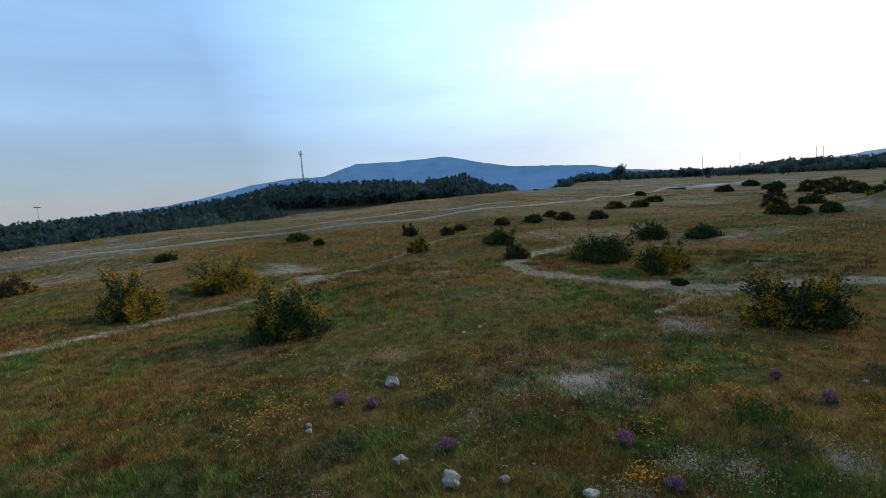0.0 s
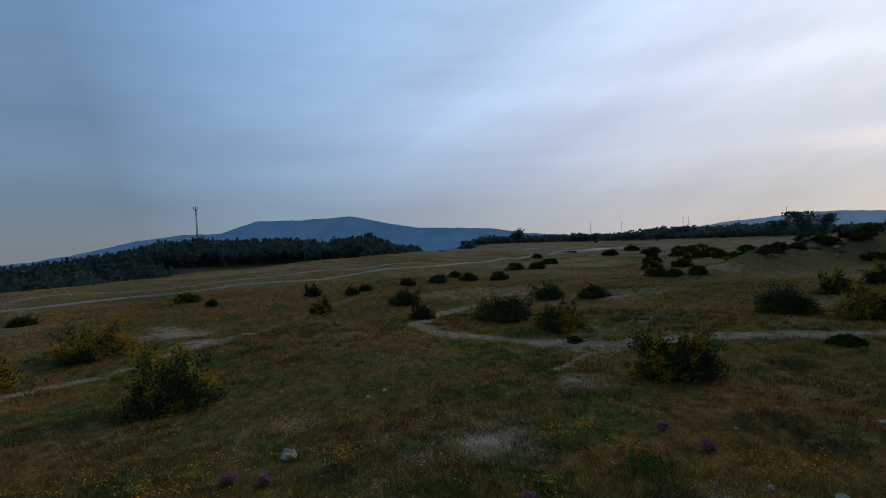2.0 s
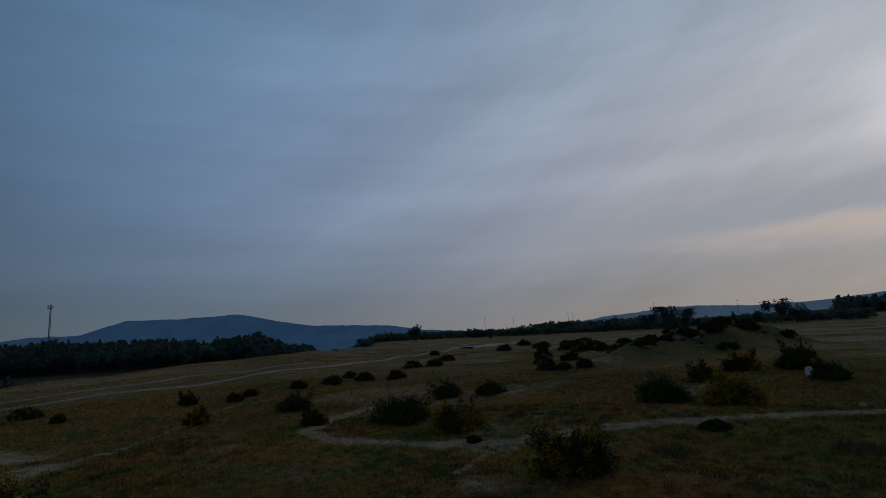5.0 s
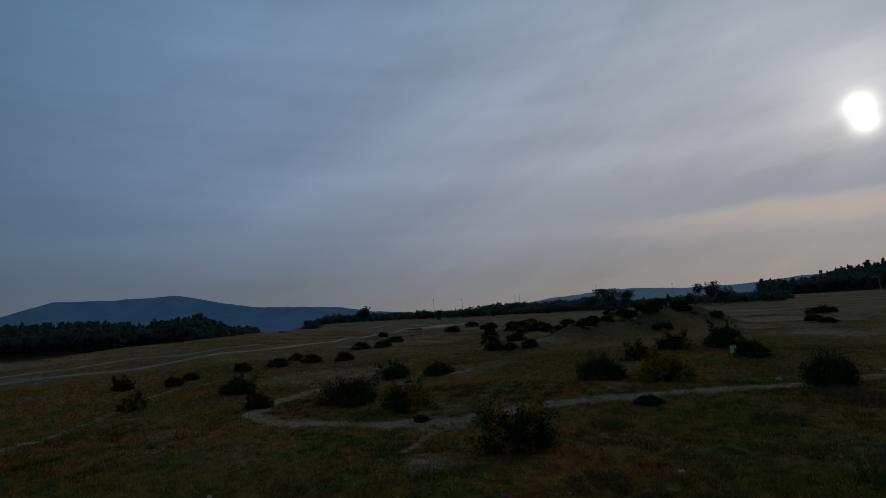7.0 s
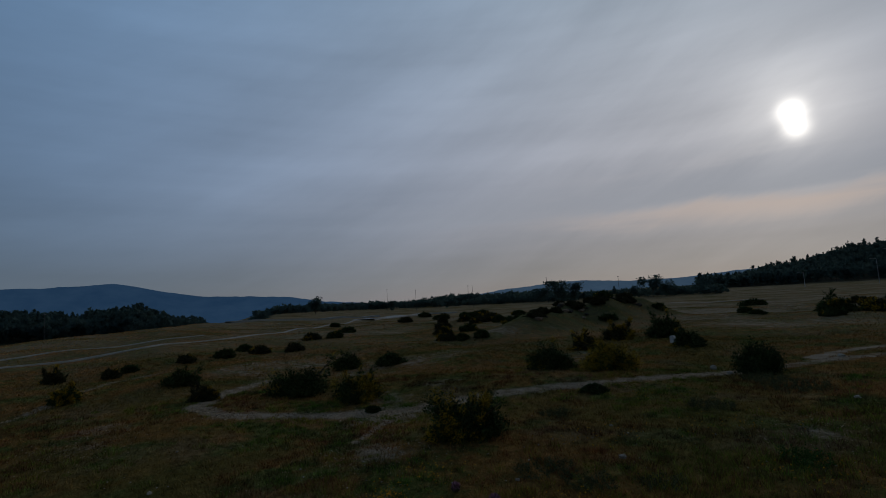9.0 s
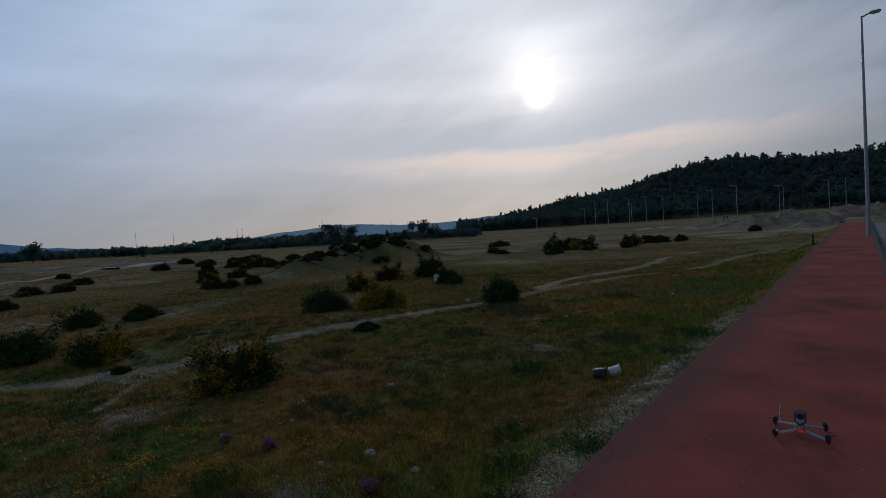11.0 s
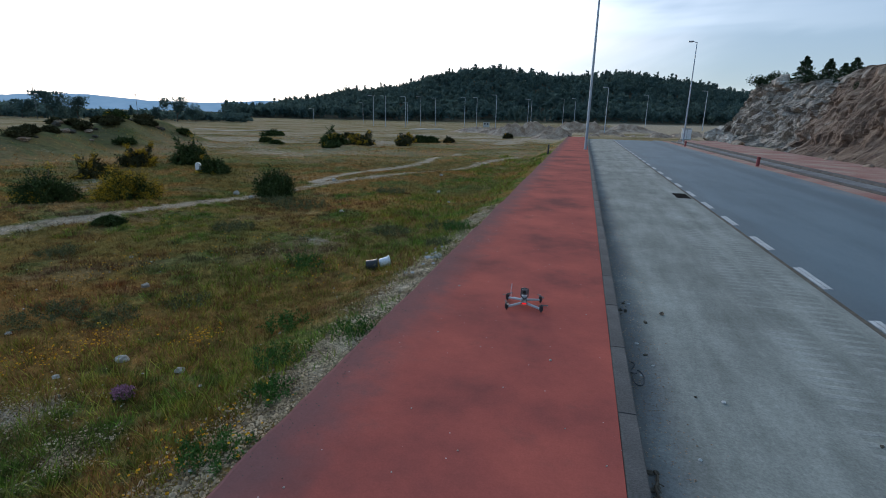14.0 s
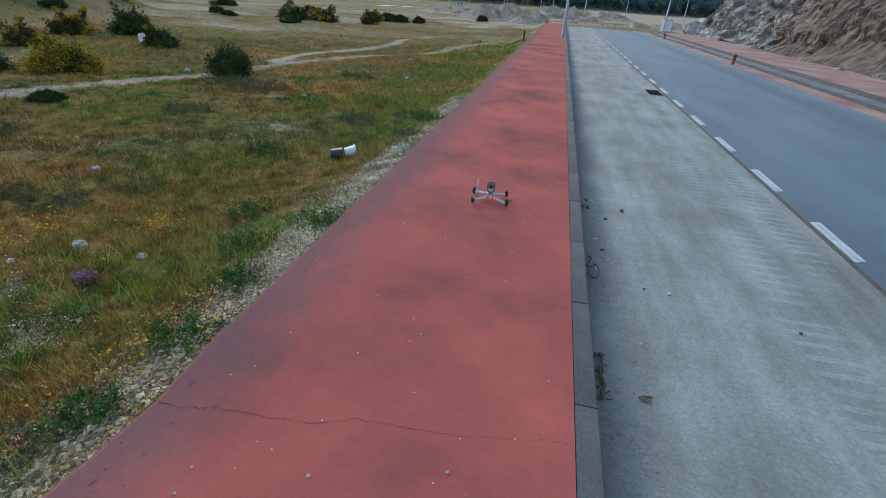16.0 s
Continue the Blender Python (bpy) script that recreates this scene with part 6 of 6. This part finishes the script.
def patchy(fx, fy, cut):
    def keep(x, y, rnd):
        p = np.sin(x * fx + 1.4 * np.sin(y * 0.6)) + np.sin(y * fy + 1.2 * np.sin(x * 0.8)) + rnd.normal(0, 0.6, len(x))
        return (x < -2.0) & (bare_at(x, y) < 0.6) & (p > cut)
    return keep


tufts("grass_tufts", 11, 4400, 15, 0.10, M_VERGE, "fresh green grass tufts standing above the turf", patchy(1.1, 0.9, 0.3))
tufts("near_turf", 15, 3300, 6.5, 0.06, M_MOSS, "dense dark green turf close to the walkway", patchy(1.6, 1.3, -0.2), 0.006, 0.11, 50)
tufts("near_heath", 16, 2100, 6.5, 0.06, M_HEATH, "brown heath tufts close to the walkway", patchy(1.3, 1.9, 0.1), 0.006, 0.1, 44)
tufts("heath_tufts", 12, 4400, 15, 0.085, M_HEATH, "low brown heath tufts between the grass", patchy(0.8, 1.3, 0.2), 0.007, 0.13)



def strip_edge(x, y, rnd):
    return (x < -1.64) & (x > -2.25) & (rnd.rand(len(x)) < 0.55)


tufts("strip_tufts", 13, 3600, 10, 0.05, M_VERGE, "small grass tufts growing in the gravel verge", strip_edge, 0.005, 0.06, 34)


def scattered(name, seed, spots, spread, n, size, mat, label, category, lift=0.03, edge=-1.63, level=None):
    """Tiny solid bits (octahedra) strewn round the spots."""
    rnd = np.random.RandomState(seed)
    pick = np.array(spots)[rnd.randint(0, len(spots), n)]
    x, y = pick[:, 0] + rnd.normal(0, 1, n) * pick[:, 2] * spread, pick[:, 1] + rnd.normal(0, 1, n) * pick[:, 2] * spread
    ok = (x < edge) & ((x > 0.5) if level is not None and level < -0.1 else (x < 5))
    x, y = x[ok], y[ok]
    n = len(x)
    s = size * rnd.uniform(0.5, 1.5, n)
    z = (ground(x, y) if level is None else level) + lift * rnd.uniform(0.3, 1.3, n)
    c = np.stack([x, y, z], 1)[:, None, :]
    shape = np.array([(1, 0, 0), (0, 1, 0), (-1, 0, 0), (0, -1, 0), (0, 0, 0.7), (0, 0, -0.7)]) * rnd.uniform(0.6, 1.3, (n, 6, 1))
    v = (c + shape * s[:, None, None] / 2).reshape(-1, 3)
    f = np.array([(0, 1, 4), (1, 2, 4), (2, 3, 4), (3, 0, 4), (1, 0, 5), (2, 1, 5), (3, 2, 5), (0, 3, 5)])
    faces = (np.arange(n)[:, None, None] * 6 + f[None]).reshape(-1, 3)
    ob = mesh_ob(name, v, faces, mat)
    return tagged(ob, label, category, kind="stuff")


FLOWER_SPOTS = [(-4.71, -2.53, 0.36), (-4.53, -2.69, 0.35), (-5.38, -2.1, 0.45), (-4.15, -2.64, 0.33), (-6.25, -1.84, 0.28), (-6.35, -0.8, 0.35), (-5.24, -2.43, 0.45), (-5.29, -1.03, 0.24),
    (-5.51, 1.37, 0.25), (-5.65, 1.8, 0.2), (-5.01, 1.98, 0.24), (-4.32, 0.97, 0.2), (-6.13, 2.45, 0.43), (-4.34, 3.5, 0.25), (-3.57, 0.78, 0.13), (-5.11, -3.32, 0.4),
    (-4.65, -3.75, 0.53), (-6.45, -3.53, 0.4), (-6.26, 5.36, 0.71), (-5.45, 7.1, 0.86), (-4.49, 3.02, 0.3), (-3.46, 6.04, 0.6), (-3.47, 3.8, 0.23), (-2.0, 2.05, 0.45),
    (-7.96, 8.25, 0.73)]
scattered("yellow_flowers", 4, FLOWER_SPOTS, 0.6, 2400, 0.018, M_YELLOW, "scattered small yellow meadow flowers", "flowers", 0.07)
GRAVEL_SPOTS = [(-1.86, -1.0 + 0.25 * k, 0.26) for k in range(30)] + [(-1.84, 6.6 + 0.5 * k, 0.22) for k in range(9)]
scattered("verge_gravel", 5, GRAVEL_SPOTS, 0.75, 30000, 0.018, M_GRAVEL, "loose pale gravel along the walkway's edge", "gravel", 0.004)
CHIP_SPOTS = [(-2.4 - 0.6 * (k % 12), -1.5 + 0.7 * (k // 12), 0.7) for k in range(144)]
scattered("stone_chips", 8, CHIP_SPOTS, 0.7, 200, 0.026, M_ROCK, "small white stones strewn over the meadow", "stones", 0.012)
scattered("verge_pebbles", 9, GRAVEL_SPOTS, 0.8, 900, 0.034, M_GRAVEL, "larger pebbles lying in the gravel verge", "gravel", 0.008)
CRUMB_SPOTS = [(-1.53 + 0.06 * math.sin(k * 1.9), 0.4 + 0.24 * k, 0.12) for k in range(34)]
scattered("edge_crumbs", 10, CRUMB_SPOTS, 0.8, 520, 0.008, M_BARK, "crumbs of soil and grit on the walkway's edge", "grit", 0.002, -1.1, 0.002)
KERB_SPOTS = [(0.58 + 0.05 * math.sin(k * 2.3), 0.5 + 0.22 * k, 0.16) for k in range(60)]
scattered("kerb_grit", 14, KERB_SPOTS, 0.8, 4200, 0.011, M_EARTH, "fine grit gathered along the kerb", "grit", 0.002, 1.4, -0.14)
STONY = [(px, py, rad) for px, py, rad, s in PATCHES if math.hypot(px, py) < 12 and px < -1.9]
scattered("meadow_gravel", 6, STONY, 0.95, 14000, 0.017, M_GRAVEL, "pale stone chips on the bare spots of the meadow", "gravel", 0.004)
TRACK_SPOTS = [(a[0] + (b[0] - a[0]) * k / 8, a[1] + (b[1] - a[1]) * k / 8, half) for half, course in TRACKS[:2] for a, b in zip(course, course[1:]) for k in range(8)]
scattered("track_gravel", 7, TRACK_SPOTS, 0.6, 5000, 0.03, M_GRAVEL, "pale grit on the trodden paths", "gravel", 0.004)


# ---- kerbs, line dashes, far kerb: pieces last ----
def stone_mesh(length, w, h):
    bm = bmesh.new()
    add_box(bm, 0, 0, -h, w, length, 0, 0.004)
    me = bpy.data.meshes.new("kerb_stone")
    bm.to_mesh(me)
    bm.free()
    me.materials.append(M_KERB)
    return me


def kerb_row(name, x, z, y0, y1, w, h, label, pitch=1.0):
    root = new(name)
    tagged(root, label, "kerb", kind="structure")
    me = stone_mesh(pitch - 0.002, w, h)
    rnd = np.random.RandomState(int(x * 10) + 7)
    y = y0
    while y < y1:
        ob = new("kerb_stone", me)
        ob.parent = root
        ob.location = (x + rnd.normal(0, 0.0008), y, z + rnd.normal(0, 0.0012))
        ob.rotation_euler = (rnd.normal(0, 0.001), 0, rnd.normal(0, 0.0007))
        y += pitch
    return root


kerb_row("kerb", 0.371, 0.004, -7.97, 57.5, 0.114, 0.3, "row of grey kerb stones beside the red walkway")
kerb_row("kerb_far", 8.605, -0.075, -4.0, 56.0, 0.15, 0.3, "grey kerb stones on the far side of the road")
kerb_row("kerb_back", 9.56, -0.02, -4.0, 58.0, 0.25, 0.3, "raised grey kerb stones behind the gutter")
dash_bm = bmesh.new()
add_box(dash_bm, -0.055, 0.0, -0.004, -0.006, 0.98, 0.003)
add_box(dash_bm, 0.006, 0.03, -0.004, 0.06, 1.0, 0.003)
dash_me = bpy.data.meshes.new("line_dash")
dash_bm.to_mesh(dash_me)
dash_bm.free()
dash_me.materials.append(M_WHITE)
for k in range(-6, 27):
    ob = new("line_dash", dash_me)
    ob.parent = road
    ob.location = (3.075, 2.85 + 2.01 * k, -0.148)

# pale road edge far out on the plain
FAR_ROAD = ((-17.6, -24.3), (-18.5, -20.3), (-21.8, -16.4), (-24.0, -14.1), (-25.1, -11.4), (-27.0, -8.4), (-29.2, -5.9), (-31.4, -3.1), (-36.7, 0.5), (-44.2, 5.7), (-51.3, 10.4), (-66.0, 18.6))


def ribbon(name, course, w, lift, mat, label, category, parent=None):
    pts = []
    for a, b in zip(course, course[1:]):
        n = max(2, int(math.dist(a, b) / 1.2))
        pts += [(a[0] + (b[0] - a[0]) * k / n, a[1] + (b[1] - a[1]) * k / n) for k in range(n)]
    v, f = [], []
    for i, p in enumerate(pts):
        q = pts[min(i + 1, len(pts) - 1)]
        o = pts[max(i - 1, 0)]
        d = Vector((q[0] - o[0], q[1] - o[1])).normalized()
        nx, ny = -d.y * w / 2, d.x * w / 2
        z = z_at(*p) + lift
        v += [(p[0] - nx, p[1] - ny, z), (p[0] + nx, p[1] + ny, z), (p[0] + nx, p[1] + ny, z - lift - 0.5), (p[0] - nx, p[1] - ny, z - lift - 0.5)]
    for i in range(len(pts) - 1):
        a, b = 4 * i, 4 * i + 4
        f += [(a, a + 1, b + 1, b), (a + 1, a + 2, b + 2, b + 1), (a + 3, a, b, b + 3)]
    ob = mesh_ob(name, v, f, mat, parent)
    return tagged(ob, label, category, kind="structure")


ribbon("road_end_kerb", ((-1.6, 59.2), (4.0, 60.8), (8.6, 60.4), (13.0, 61.6)), 0.3, 0.14, M_KERB, "dark kerb line closing the end of the road", "kerb")
ribbon("far_kerb", FAR_ROAD, 0.22, 0.07, M_WALL, "long pale concrete kerb crossing the plain", "kerb")
ribbon("far_kerb_back", ((-22.0, -24.0), (-26.2, -18.4), (-29.0, -13.3), (-31.6, -9.6), (-36.8, -4.0), (-41.0, 0.5)), 0.16, 0.05, M_WALL, "second pale kerb line crossing the plain", "kerb")
ribbon("far_wall", ((-25.9, -24.1), (-26.7, -22.4)), 0.3, 0.13, M_WALL, "low pale wall at the edge of the plain", "wall")
ribbon("far_road_north", ((-66.0, 18.6), (-72.0, 24.0), (-80.0, 33.0), (-84.0, 41.0)), 3.4, 0.14, M_WALL, "pale concrete road far across the plain", "road")
ribbon("far_slab", ((-66.5, 2.0), (-71.4, 10.0), (-75.4, 17.0), (-80.0, 26.0)), 1.2, 0.2, M_WALL, "long pale concrete edge at the end of the plain", "slab")
ribbon("plain_slab", ((-54.8, 63.0), (-49.2, 67.0), (-45.2, 73.0)), 1.6, 0.06, M_DUST, "pale sandy slab lying on the dry plain", "slab")
ribbon("plain_slab_far", ((-42.5, 121.0), (-34.0, 128.0)), 3.5, 0.15, M_WALL, "pale concrete slab below the wooded hill", "slab")
